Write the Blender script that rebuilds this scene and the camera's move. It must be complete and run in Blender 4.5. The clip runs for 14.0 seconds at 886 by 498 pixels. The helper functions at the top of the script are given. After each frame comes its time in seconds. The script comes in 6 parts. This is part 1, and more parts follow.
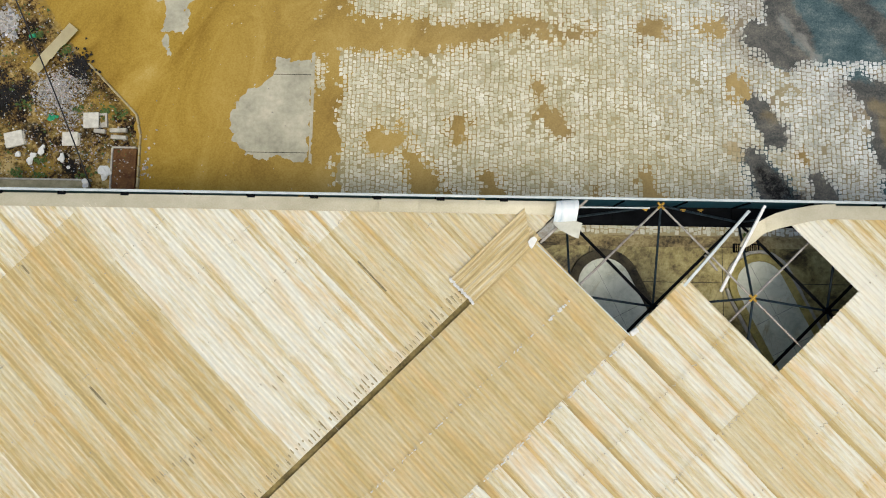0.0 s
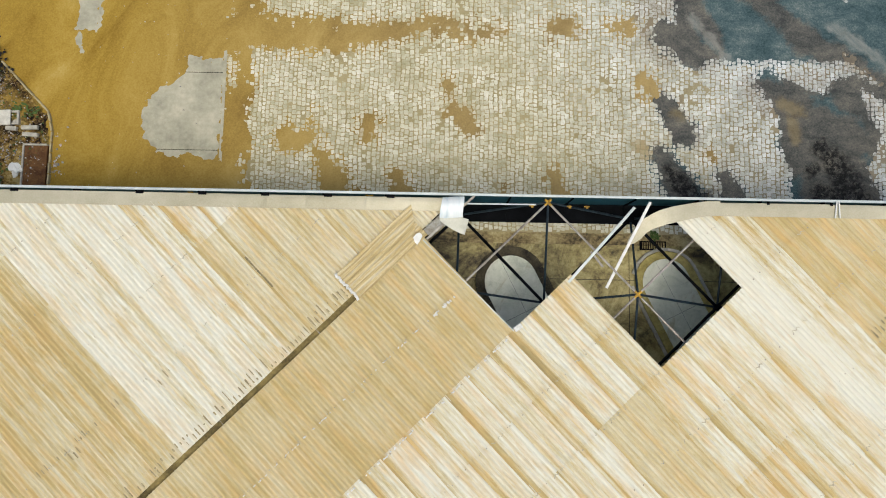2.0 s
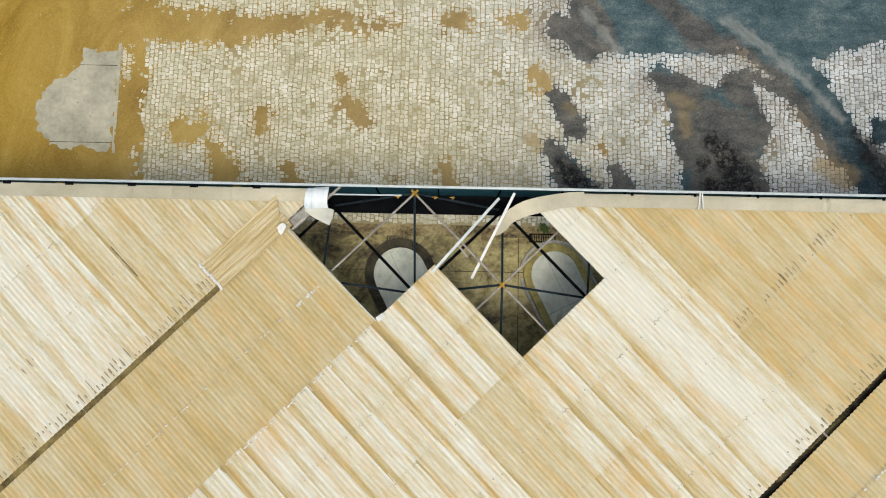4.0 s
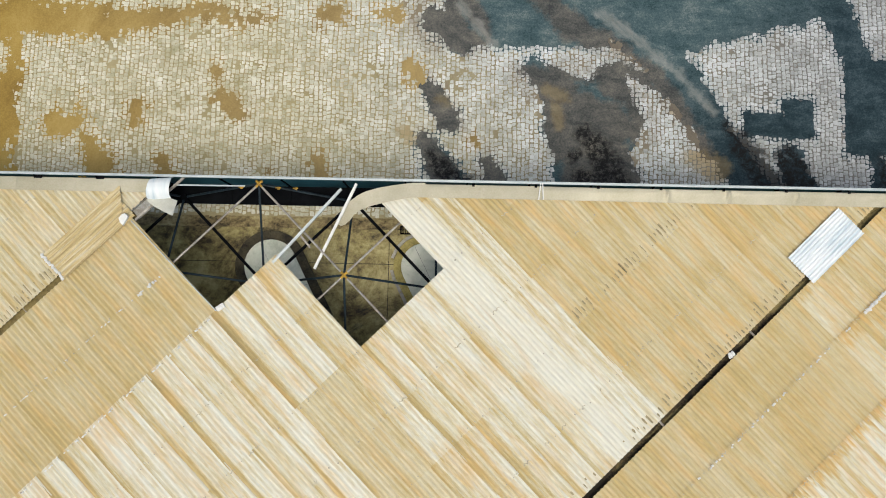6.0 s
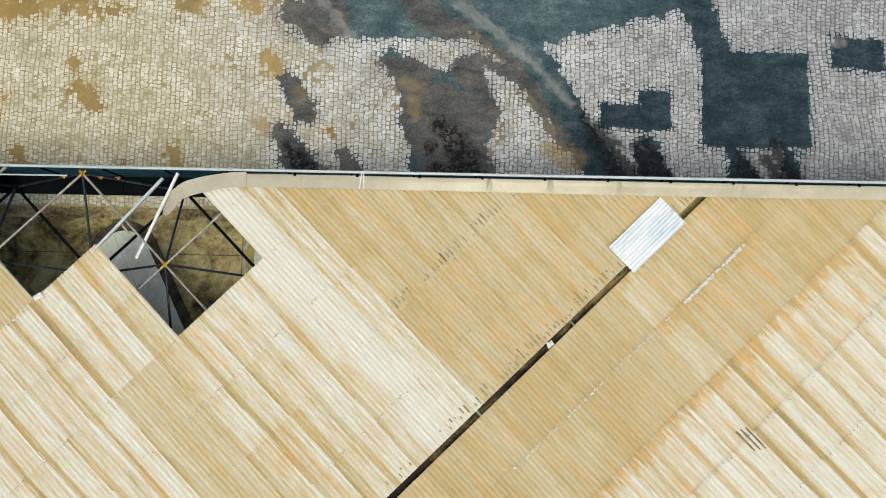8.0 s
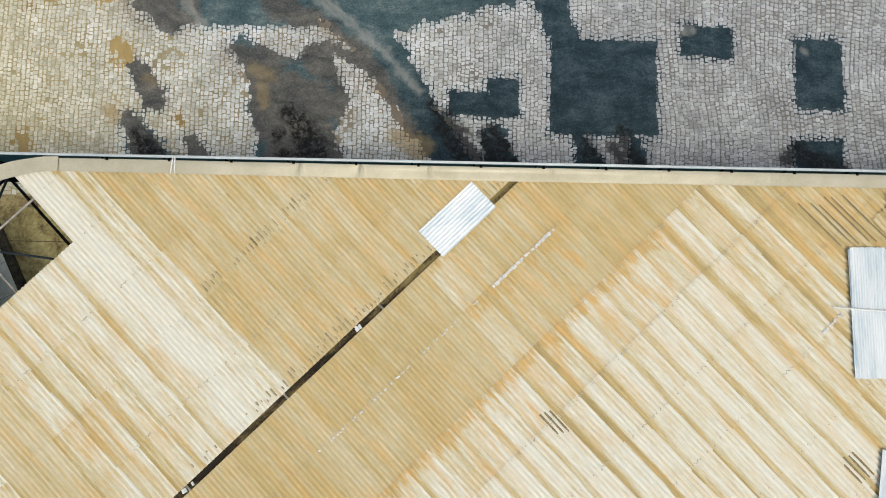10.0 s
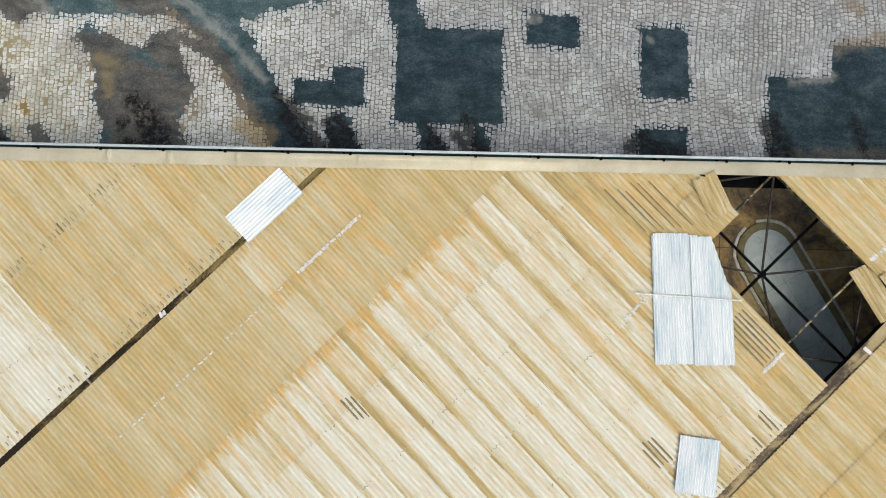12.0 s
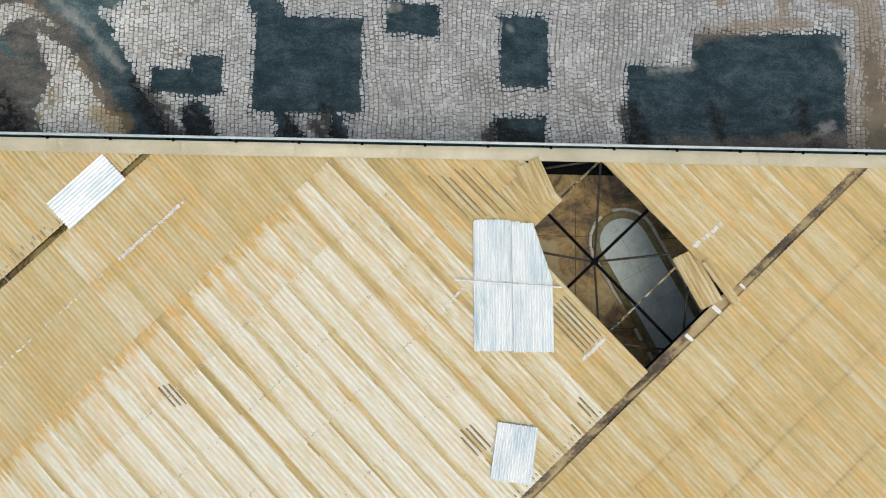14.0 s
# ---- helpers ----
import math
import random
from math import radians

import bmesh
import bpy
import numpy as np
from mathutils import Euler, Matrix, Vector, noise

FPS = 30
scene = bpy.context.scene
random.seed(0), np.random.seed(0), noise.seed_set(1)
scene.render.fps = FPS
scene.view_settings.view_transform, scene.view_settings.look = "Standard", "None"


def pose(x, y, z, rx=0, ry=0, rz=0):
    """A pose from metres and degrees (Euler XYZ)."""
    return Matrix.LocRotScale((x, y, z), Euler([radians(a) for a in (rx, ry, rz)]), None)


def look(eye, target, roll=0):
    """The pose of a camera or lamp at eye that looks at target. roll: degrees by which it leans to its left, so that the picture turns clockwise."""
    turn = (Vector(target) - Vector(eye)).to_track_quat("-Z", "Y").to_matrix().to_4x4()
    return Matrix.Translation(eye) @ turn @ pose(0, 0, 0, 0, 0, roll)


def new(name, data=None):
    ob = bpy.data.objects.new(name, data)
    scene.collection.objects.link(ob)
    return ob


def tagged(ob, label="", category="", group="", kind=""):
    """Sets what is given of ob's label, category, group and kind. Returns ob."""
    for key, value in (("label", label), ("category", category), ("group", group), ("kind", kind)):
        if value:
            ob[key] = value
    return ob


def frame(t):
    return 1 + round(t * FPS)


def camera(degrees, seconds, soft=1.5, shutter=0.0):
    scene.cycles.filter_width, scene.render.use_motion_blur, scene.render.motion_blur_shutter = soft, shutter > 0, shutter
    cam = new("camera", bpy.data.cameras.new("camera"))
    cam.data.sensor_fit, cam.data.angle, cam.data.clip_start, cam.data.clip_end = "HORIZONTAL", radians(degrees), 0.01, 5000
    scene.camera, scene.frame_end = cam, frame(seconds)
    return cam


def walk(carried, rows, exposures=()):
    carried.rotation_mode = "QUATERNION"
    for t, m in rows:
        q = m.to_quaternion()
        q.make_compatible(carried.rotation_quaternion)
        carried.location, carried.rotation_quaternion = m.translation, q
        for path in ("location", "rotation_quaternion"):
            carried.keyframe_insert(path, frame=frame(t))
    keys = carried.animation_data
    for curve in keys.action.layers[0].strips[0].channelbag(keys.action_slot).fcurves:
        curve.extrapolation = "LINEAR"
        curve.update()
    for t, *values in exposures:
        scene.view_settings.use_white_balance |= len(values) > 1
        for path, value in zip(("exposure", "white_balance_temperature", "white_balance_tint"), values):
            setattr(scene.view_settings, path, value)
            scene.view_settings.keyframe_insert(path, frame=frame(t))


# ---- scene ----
cam = camera(73.8, 14.0, soft=1.0)
METRES, EYE, TILT, LEAN, TURN = 42.7, 26.66, -85.2, 0.0, 0.96
ROWS = [
    (0.0, 0.0, 0.0, 0.0, 0.0, 0.0, 0.0),
    (0.5, 0.0223, -0.0012, -0.0006, 0.03, 0.04, -0.04),
    (1.0, 0.0463, -0.0022, -0.0016, 0.05, 0.11, -0.07),
    (1.5, 0.0718, -0.0028, -0.003, 0.06, 0.16, -0.09),
    (2.0, 0.0987, -0.0031, -0.005, 0.06, 0.18, -0.11),
    (2.5, 0.1249, -0.0033, -0.007, 0.07, 0.2, -0.13),
    (3.0, 0.1544, -0.0038, -0.0093, 0.1, 0.21, -0.15),
    (5.5, 0.3193, -0.007, -0.0179, 0.19, 0.06, -0.21),
    (6.0, 0.3559, -0.0073, -0.0201, 0.19, 0.08, -0.21),
    (6.5, 0.3933, -0.0073, -0.0215, 0.2, 0.08, -0.23),
    (7.0, 0.4321, -0.0068, -0.0231, 0.21, 0.09, -0.23),
    (7.5, 0.4718, -0.0062, -0.0255, 0.2, 0.06, -0.22),
    (8.0, 0.5122, -0.0059, -0.0287, 0.19, 0.08, -0.22),
    (10.5, 0.7192, -0.0073, -0.0441, 0.16, -0.08, -0.26),
    (11.0, 0.7615, -0.0072, -0.0473, 0.17, -0.12, -0.27),
    (11.5, 0.804, -0.0071, -0.0496, 0.16, -0.11, -0.3),
    (12.0, 0.8459, -0.0065, -0.0514, 0.14, -0.13, -0.26),
    (12.5, 0.8868, -0.0051, -0.0541, 0.11, -0.13, -0.27),
    (13.0, 0.9262, -0.004, -0.0563, 0.07, -0.14, -0.27),
    (13.5, 0.9627, -0.0035, -0.0591, 0.02, -0.15, -0.27),
    (14.0, 0.9978, -0.0037, -0.0618, -0.02, -0.18, -0.23),
]
walk(cam, [(t, pose(0, 0, EYE, TILT, LEAN, TURN) @ pose(METRES * x, METRES * y, METRES * z, 90 + pitch, roll, yaw)) for t, x, y, z, yaw, pitch, roll in ROWS],
     exposures=[(0.0, -0.29, 6800, 2), (14.0, -0.35, 6740, 3)])

# world and sun: bright, thinly veiled sky
world = bpy.data.worlds.new("world")
scene.world = world
world.use_nodes = True
SUN_EL, SUN_AZ = 71.0, 166.0
sky = world.node_tree.nodes.new("ShaderNodeTexSky")
sky.sky_type, sky.sun_disc = "NISHITA", False
sky.sun_elevation, sky.sun_rotation = radians(SUN_EL), radians(SUN_AZ)
sky.air_density, sky.dust_density, sky.ozone_density = 1.0, 5.0, 1.0
back = world.node_tree.nodes["Background"]
back.inputs["Strength"].default_value = 0.185
world.node_tree.links.new(sky.outputs[0], back.inputs["Color"])
sun = new("sun", bpy.data.lights.new("sun", "SUN"))
sun.data.energy, sun.data.angle, sun.data.color = 1.3, radians(24), (1.0, 0.94, 0.84)
sun_way = Vector((math.sin(radians(SUN_AZ)) * math.cos(radians(SUN_EL)), math.cos(radians(SUN_AZ)) * math.cos(radians(SUN_EL)), math.sin(radians(SUN_EL))))
sun.matrix_world = look(sun_way * 60, (0, 0, 0))

# ---- the plan: u runs along the roof gutters, v along the corrugations ----
ANG = 44.6
CA, SA = math.cos(radians(ANG)), math.sin(radians(ANG))
EAVE = 3.80


def xy(u, v):
    return u * CA + v * SA, u * SA - v * CA


def uv(x, y):
    return x * CA + y * SA, x * SA - y * CA


RIDGES = ((-18.2, 5.0), (-9.2, 5.10), (0.7, 5.0), (10.35, 5.08), (15.1, 4.94), (19.84, 4.885), (22.14, 4.905), (27.15, 5.03), (31.7, 5.07), (38.55, 5.0), (48.2, 5.1), (57.3, 5.02))


def roof_z(v):
    """Height of the sheets' middle line: low at the gutters, high half way between them."""
    for (v0, z0), (v1, z1) in zip(RIDGES, RIDGES[1:]):
        if v < v1:
            break
    return z0 + (z1 - z0) * (v - v0) / (v1 - v0)


# ---- materials ----
def material(name, rough=0.8, metal=0.0, spec=0.4):
    m = bpy.data.materials.new(name)
    m.use_nodes = True
    b = m.node_tree.nodes["Principled BSDF"]
    b.inputs["Roughness"].default_value, b.inputs["Metallic"].default_value = rough, metal
    b.inputs["Specular IOR Level"].default_value = spec
    return m, m.node_tree, b


def node(tree, kind, **values):
    n = tree.nodes.new(kind)
    for key, value in values.items():
        n.inputs[key.replace("_", " ")].default_value = value
    return n


def where(tree, turn=0.0, scale=(1, 1, 1), world_space=True):
    src = tree.nodes.new("ShaderNodeNewGeometry").outputs["Position"] if world_space else tree.nodes.new("ShaderNodeTexCoord").outputs["Object"]
    spin = node(tree, "ShaderNodeMapping")
    spin.inputs["Rotation"].default_value = (0, 0, radians(turn))
    tree.links.new(src, spin.inputs["Vector"])
    size = node(tree, "ShaderNodeMapping")
    size.inputs["Scale"].default_value = scale
    tree.links.new(spin.outputs[0], size.inputs["Vector"])
    return size.outputs[0]


def grain(tree, scale, detail=4.0, rough=0.6, at=None, distortion=0.0):
    n = node(tree, "ShaderNodeTexNoise", Scale=scale, Detail=detail, Roughness=rough, Distortion=distortion)
    if at is None:
        at = where(tree)
    tree.links.new(at, n.inputs["Vector"])
    return n.outputs["Fac"]


def ramp(tree, fac, *stops):
    n = tree.nodes.new("ShaderNodeValToRGB")
    e = n.color_ramp.elements
    while len(e) < len(stops):
        e.new(0.5)
    for i, (p, c) in enumerate(stops):
        e[i].position, e[i].color = p, (*c, 1)
    tree.links.new(fac, n.inputs[0])
    return n.outputs["Color"]


def grey(v):
    return (v, v, v)


def mixed(tree, fac, a, b, how="MIX"):
    n = tree.nodes.new("ShaderNodeMix")
    n.data_type, n.blend_type = "RGBA", how
    for sock, val in ((n.inputs[0], fac), (n.inputs[6], a), (n.inputs[7], b)):
        if isinstance(val, (int, float)):
            sock.default_value = val
        elif isinstance(val, tuple):
            sock.default_value = (*val, 1)
        else:
            tree.links.new(val, sock)
    return n.outputs[2]


def maths(tree, how, a, b=0.0, c=0.0, clamp=False):
    n = tree.nodes.new("ShaderNodeMath")
    n.operation, n.use_clamp = how, clamp
    for sock, val in zip(n.inputs, (a, b, c)):
        if isinstance(val, (int, float)):
            sock.default_value = val
        else:
            tree.links.new(val, sock)
    return n.outputs[0]


def relief(tree, b, height, strength=0.3, distance=0.01):
    n = node(tree, "ShaderNodeBump", Strength=strength, Distance=distance)
    tree.links.new(height, n.inputs["Height"])
    tree.links.new(n.outputs[0], b.inputs["Normal"])


def simple(name, dark, light, rough=0.8, metal=0.0, scale=3.0, fine=40.0, bump=0.25, distance=0.01, spec=0.4):
    """A surface that varies at two scales between two colours."""
    m, t, b = material(name, rough, metal, spec)
    big, small = grain(t, scale), grain(t, fine, 3.0)
    f = maths(t, "ADD", maths(t, "MULTIPLY", big, 0.7), maths(t, "MULTIPLY", small, 0.3))
    t.links.new(ramp(t, f, (0.32, dark), (0.68, light)), b.inputs["Base Color"])
    relief(t, b, small, bump, distance)
    return m


# weathered fibre-cement sheeting: cream where washed, tan and orange where stained, in streaks along the waves
M_SHEET, t, b = material("fibre_cement", 0.85, 0.0, 0.25)
info = t.nodes.new("ShaderNodeObjectInfo")
parted = t.nodes.new("ShaderNodeSeparateColor")
t.links.new(info.outputs["Color"], parted.inputs[0])
def stepped(tree, scale, step):
    """The place along the roof with u in steps of half a wave, so that stripes keep to the waves."""
    p = tree.nodes.new("ShaderNodeSeparateXYZ")
    tree.links.new(where(tree, -ANG), p.inputs[0])
    c = tree.nodes.new("ShaderNodeCombineXYZ")
    tree.links.new(maths(tree, "MULTIPLY", maths(tree, "SNAP", p.outputs["X"], step), scale[0]), c.inputs["X"])
    tree.links.new(maths(tree, "MULTIPLY", p.outputs["Y"], scale[1]), c.inputs["Y"])
    return c.outputs[0]


band = grain(t, 1.0, 3.0, 0.6, where(t, -ANG, (2.3, 0.06, 1.0)), 0.0)
streak = grain(t, 1.0, 3.0, 0.6, stepped(t, (2.6, 0.12), 0.0883))
fine_streak = grain(t, 1.0, 3.0, 0.7, stepped(t, (9.0, 0.55), 0.0441))
flecks = grain(t, 1.0, 6.0, 0.72, where(t, -ANG, (8.5, 1.2, 1.0)), 0.5)
chips = grain(t, 1.0, 4.0, 0.75, where(t, -ANG, (30.0, 3.2, 1.0)))
cloud = grain(t, 0.4, 3.0)
spots = grain(t, 22.0, 4.0, 0.7)
local = t.nodes.new("ShaderNodeSeparateXYZ")
t.links.new(t.nodes.new("ShaderNodeTexCoord").outputs["Object"], local.inputs[0])
# stained side lap: crisp at its edge, feathered inwards
lap = node(t, "ShaderNodeMapRange", From_Min=-0.14, From_Max=-0.46)
lap.interpolation_type = "SMOOTHSTEP"
t.links.new(maths(t, "MULTIPLY_ADD", maths(t, "SUBTRACT", flecks, 0.5), 0.5, local.outputs["X"]), lap.inputs["Value"])
edge = node(t, "ShaderNodeMapRange", From_Min=0.40, From_Max=0.45)
t.links.new(local.outputs["X"], edge.inputs["Value"])
lap_level = maths(t, "MULTIPLY", lap.outputs[0], maths(t, "MULTIPLY_ADD", band, 1.7, -0.25, True))
lap_level = maths(t, "MULTIPLY_ADD", edge.outputs[0], -0.35, lap_level)
lap_level = maths(t, "MULTIPLY", lap_level, info.outputs["Alpha"])
# rust-coloured fingers that run down from the end laps, one to a wave
finger = grain(t, 1.0, 2.0, 0.6, stepped(t, (31.0, 0.0), 0.0883))
reach = maths(t, "MULTIPLY_ADD", finger, 2.6, -0.75)
from_end = maths(t, "SUBTRACT", 1.25, local.outputs["Y"])
teeth = node(t, "ShaderNodeMapRange", From_Min=0.0, From_Max=0.3)
t.links.new(maths(t, "SUBTRACT", reach, from_end), teeth.inputs["Value"])
teeth = maths(t, "MULTIPLY", maths(t, "MULTIPLY", teeth.outputs[0], maths(t, "MULTIPLY_ADD", flecks, 5.0, -1.7, True)), maths(t, "MULTIPLY", maths(t, "MULTIPLY_ADD", parted.outputs["Red"], -1.5, 0.9, True), maths(t, "MULTIPLY_ADD", parted.outputs["Blue"], 3.2, -1.65, True)))
s = maths(t, "MULTIPLY", maths(t, "SUBTRACT", band, 0.5), 3.2)
s = maths(t, "MULTIPLY_ADD", maths(t, "SUBTRACT", streak, 0.5), 1.8, s)
s = maths(t, "MULTIPLY_ADD", maths(t, "SUBTRACT", fine_streak, 0.5), 2.7, s)
s = maths(t, "MULTIPLY_ADD", maths(t, "SUBTRACT", maths(t, "MULTIPLY_ADD", flecks, 8.0, -3.7, True), 0.4), 0.42, s)
s = maths(t, "MULTIPLY_ADD", maths(t, "SUBTRACT", maths(t, "MULTIPLY_ADD", chips, 7.0, -3.2, True), 0.45), 0.34, s)
level = maths(t, "MULTIPLY_ADD", s, parted.outputs["Green"], maths(t, "ADD", parted.outputs["Red"], lap_level))
level = maths(t, "MULTIPLY_ADD", teeth, 0.7, level)
level = maths(t, "MULTIPLY_ADD", maths(t, "SUBTRACT", cloud, 0.5), 0.35, level)
level = maths(t, "MULTIPLY_ADD", maths(t, "SUBTRACT", info.outputs["Random"], 0.5), 0.08, level)
level = maths(t, "MULTIPLY_ADD", maths(t, "SUBTRACT", spots, 0.5), 0.16, level, True)
col = ramp(t, level, (0.0, (0.70, 0.685, 0.60)), (0.28, (0.61, 0.555, 0.40)), (0.6, (0.485, 0.379, 0.180)), (1.0, (0.35, 0.272, 0.132)))
rusty = maths(t, "MULTIPLY", maths(t, "MULTIPLY_ADD", grain(t, 1.0, 4.0, 0.6, where(t, -ANG, (2.6, 0.4, 1.0), True), 0.4), 4.2, -1.9, True), parted.outputs["Blue"])
rusty = maths(t, "ADD", rusty, maths(t, "MULTIPLY", teeth, maths(t, "MULTIPLY", parted.outputs["Blue"], 0.9)), 0.0, True)
warm = mixed(t, rusty, col, (0.62, 0.405, 0.165), "MIX")
t.links.new(warm, b.inputs["Base Color"])
relief(t, b, spots, 0.2, 0.004)

# galvanised sheet
M_ZINC, t, b = material("galvanised_sheet", 0.5, 0.05, 0.5)
f = maths(t, "MULTIPLY_ADD", maths(t, "SUBTRACT", grain(t, 1.0, 3.0, 0.6, where(t, 0, (7.0, 0.12, 1), False)), 0.5), 0.7, grain(t, 1.0, 4.0, 0.6, where(t, 0, (1.6, 0.4, 1), False)))
t.links.new(ramp(t, f, (0.28, (0.44, 0.56, 0.64)), (0.45, (0.69, 0.75, 0.785)), (0.65, (0.80, 0.83, 0.85))), b.inputs["Base Color"])
relief(t, b, grain(t, 30.0), 0.15, 0.003)

M_FLASH = simple("beige_flashing", (0.36, 0.328, 0.228), (0.535, 0.50, 0.392), 0.42, 0.1, 0.7, 18.0, 0.12, 0.003)
M_CAP = simple("pale_metal_cap", (0.44, 0.49, 0.50), (0.60, 0.65, 0.66), 0.45, 0.3, 2.0, 30.0, 0.1, 0.002)
M_DARK = simple("black_painted_steel", (0.0015, 0.002, 0.0025), (0.006, 0.007, 0.009), 0.85, 0.0, 2.0, 40.0, spec=0.05)
M_TEAL = simple("blue_black_panel", (0.012, 0.055, 0.08), (0.035, 0.135, 0.18), 0.4, 0.2, 1.5, 30.0)
M_STRUT = simple("dark_blue_pipe", (0.003, 0.007, 0.011), (0.022, 0.038, 0.05), 0.5, 0.1, 3.0, 40.0, spec=0.2)
M_CHORD = simple("worn_grey_pipe", (0.16, 0.13, 0.10), (0.52, 0.49, 0.45), 0.6, 0.2, 3.0, 40.0)
M_YELLOW = simple("yellow_steel", (0.16, 0.085, 0.02), (0.66, 0.40, 0.05), 0.6, 0.1, 6.0, 50.0)
M_WHITE = simple("white_paint", (0.66, 0.66, 0.64), (0.82, 0.82, 0.80), 0.6, 0.0, 4.0, 40.0)
M_SEAL = simple("white_sealant", (0.50, 0.50, 0.48), (0.82, 0.82, 0.83), 0.6, 0.0, 8.0, 60.0)
M_GUT, t, b = material("silted_gutter", 0.9, 0.0, 0.3)
f = maths(t, "MULTIPLY_ADD", maths(t, "SUBTRACT", grain(t, 12.0, 4.0), 0.5), 0.3, grain(t, 0.8, 5.0, 0.65, where(t, -ANG, (0.6, 2.0, 1)), 0.3))
t.links.new(ramp(t, f, (0.38, (0.02, 0.015, 0.010)), (0.46, (0.075, 0.055, 0.027)), (0.54, (0.20, 0.155, 0.065)), (0.7, (0.30, 0.245, 0.11))), b.inputs["Base Color"])
relief(t, b, f, 0.5, 0.02)
M_LICHENSHADE = simple("dark_lichen_and_shade", (0.13, 0.11, 0.065), (0.30, 0.25, 0.14), 0.95, 0.0, 6.0, 40.0)

def stains(t):
    """The stain layers stored on the ground meshes, broken up by fine noise: mud, soot, pale dust, ochre sand."""
    n = t.nodes.new("ShaderNodeAttribute")
    n.attribute_name = "stain"
    parts = t.nodes.new("ShaderNodeSeparateColor")
    t.links.new(n.outputs["Color"], parts.inputs[0])
    rag = maths(t, "MULTIPLY_ADD", maths(t, "SUBTRACT", grain(t, 5.0, 8.0, 0.75), 0.5), 1.5, maths(t, "MULTIPLY", maths(t, "SUBTRACT", grain(t, 1.1, 4.0, 0.6, None, 0.6), 0.5), 0.9))
    out = []
    for sock in (parts.outputs["Red"], parts.outputs["Green"], parts.outputs["Blue"], n.outputs["Alpha"]):
        r = node(t, "ShaderNodeMapRange", From_Min=0.18, From_Max=0.82)
        r.interpolation_type = "SMOOTHSTEP"
        there = maths(t, "MULTIPLY", sock, 6.0, 0.0, True)
        t.links.new(maths(t, "MULTIPLY_ADD", maths(t, "MULTIPLY", rag, there), 0.75, sock), r.inputs["Value"])
        out.append(r.outputs[0])
    return out


M_SILT, t, b = material("pale_gutter_silt", 0.9, 0.0, 0.3)
f = maths(t, "MULTIPLY_ADD", maths(t, "SUBTRACT", grain(t, 9.0, 4.0), 0.5), 0.25, grain(t, 0.75, 5.0, 0.6, where(t, -ANG, (0.7, 2.0, 1)), 0.3))
t.links.new(ramp(t, f, (0.40, (0.07, 0.055, 0.04)), (0.47, (0.16, 0.125, 0.085)), (0.53, (0.34, 0.265, 0.14)), (0.7, (0.44, 0.36, 0.21))), b.inputs["Base Color"])
relief(t, b, f, 0.5, 0.02)
M_FLOOR, t, b = material("dirty_wet_concrete", 0.5, 0.0, 0.4)
f = maths(t, "MULTIPLY_ADD", maths(t, "SUBTRACT", grain(t, 3.5, 6.0, 0.75), 0.5), 0.4, grain(t, 0.42, 7.0, 0.72, None, 0.8))
olive = ramp(t, f, (0.36, (0.035, 0.025, 0.012)), (0.44, (0.15, 0.115, 0.045)), (0.52, (0.31, 0.255, 0.10)), (0.64, (0.52, 0.45, 0.22)))
rusty = ramp(t, f, (0.34, (0.045, 0.034, 0.022)), (0.45, (0.15, 0.10, 0.045)), (0.55, (0.29, 0.19, 0.065)), (0.66, (0.36, 0.29, 0.16)))
px = t.nodes.new("ShaderNodeSeparateXYZ")
t.links.new(where(t), px.inputs[0])
east = node(t, "ShaderNodeMapRange", From_Min=25.0, From_Max=35.0)
t.links.new(px.outputs["X"], east.inputs["Value"])
soot = maths(t, "MULTIPLY_ADD", grain(t, 0.55, 7.0, 0.7, where(t, 35, (1.0, 0.6, 1)), 0.9), 9.0, -5.2, True)
t.links.new(mixed(t, maths(t, "MULTIPLY", soot, 0.85), mixed(t, east.outputs[0], olive, rusty), (0.016, 0.014, 0.012)), b.inputs["Base Color"])
relief(t, b, f, 0.3, 0.01)


def island_top(name, low, mid_tone, high, dirt):
    """Trowelled concrete with tide marks and brown dirt washed into it."""
    m, t, b = material(name, 0.35, 0.0, 0.4)
    f = maths(t, "MULTIPLY_ADD", maths(t, "SUBTRACT", grain(t, 6.0, 6.0, 0.75), 0.5), 0.35, grain(t, 0.9, 6.0, 0.7, None, 0.7))
    tone = ramp(t, f, (0.34, low), (0.48, mid_tone), (0.66, high))
    t.links.new(mixed(t, maths(t, "MULTIPLY_ADD", grain(t, 0.7, 7.0, 0.75, where(t, 20, (1.3, 0.7, 1)), 1.0), 7.0, -4.0, True), tone, dirt), b.inputs["Base Color"])
    relief(t, b, grain(t, 20.0), 0.15, 0.005)
    return m


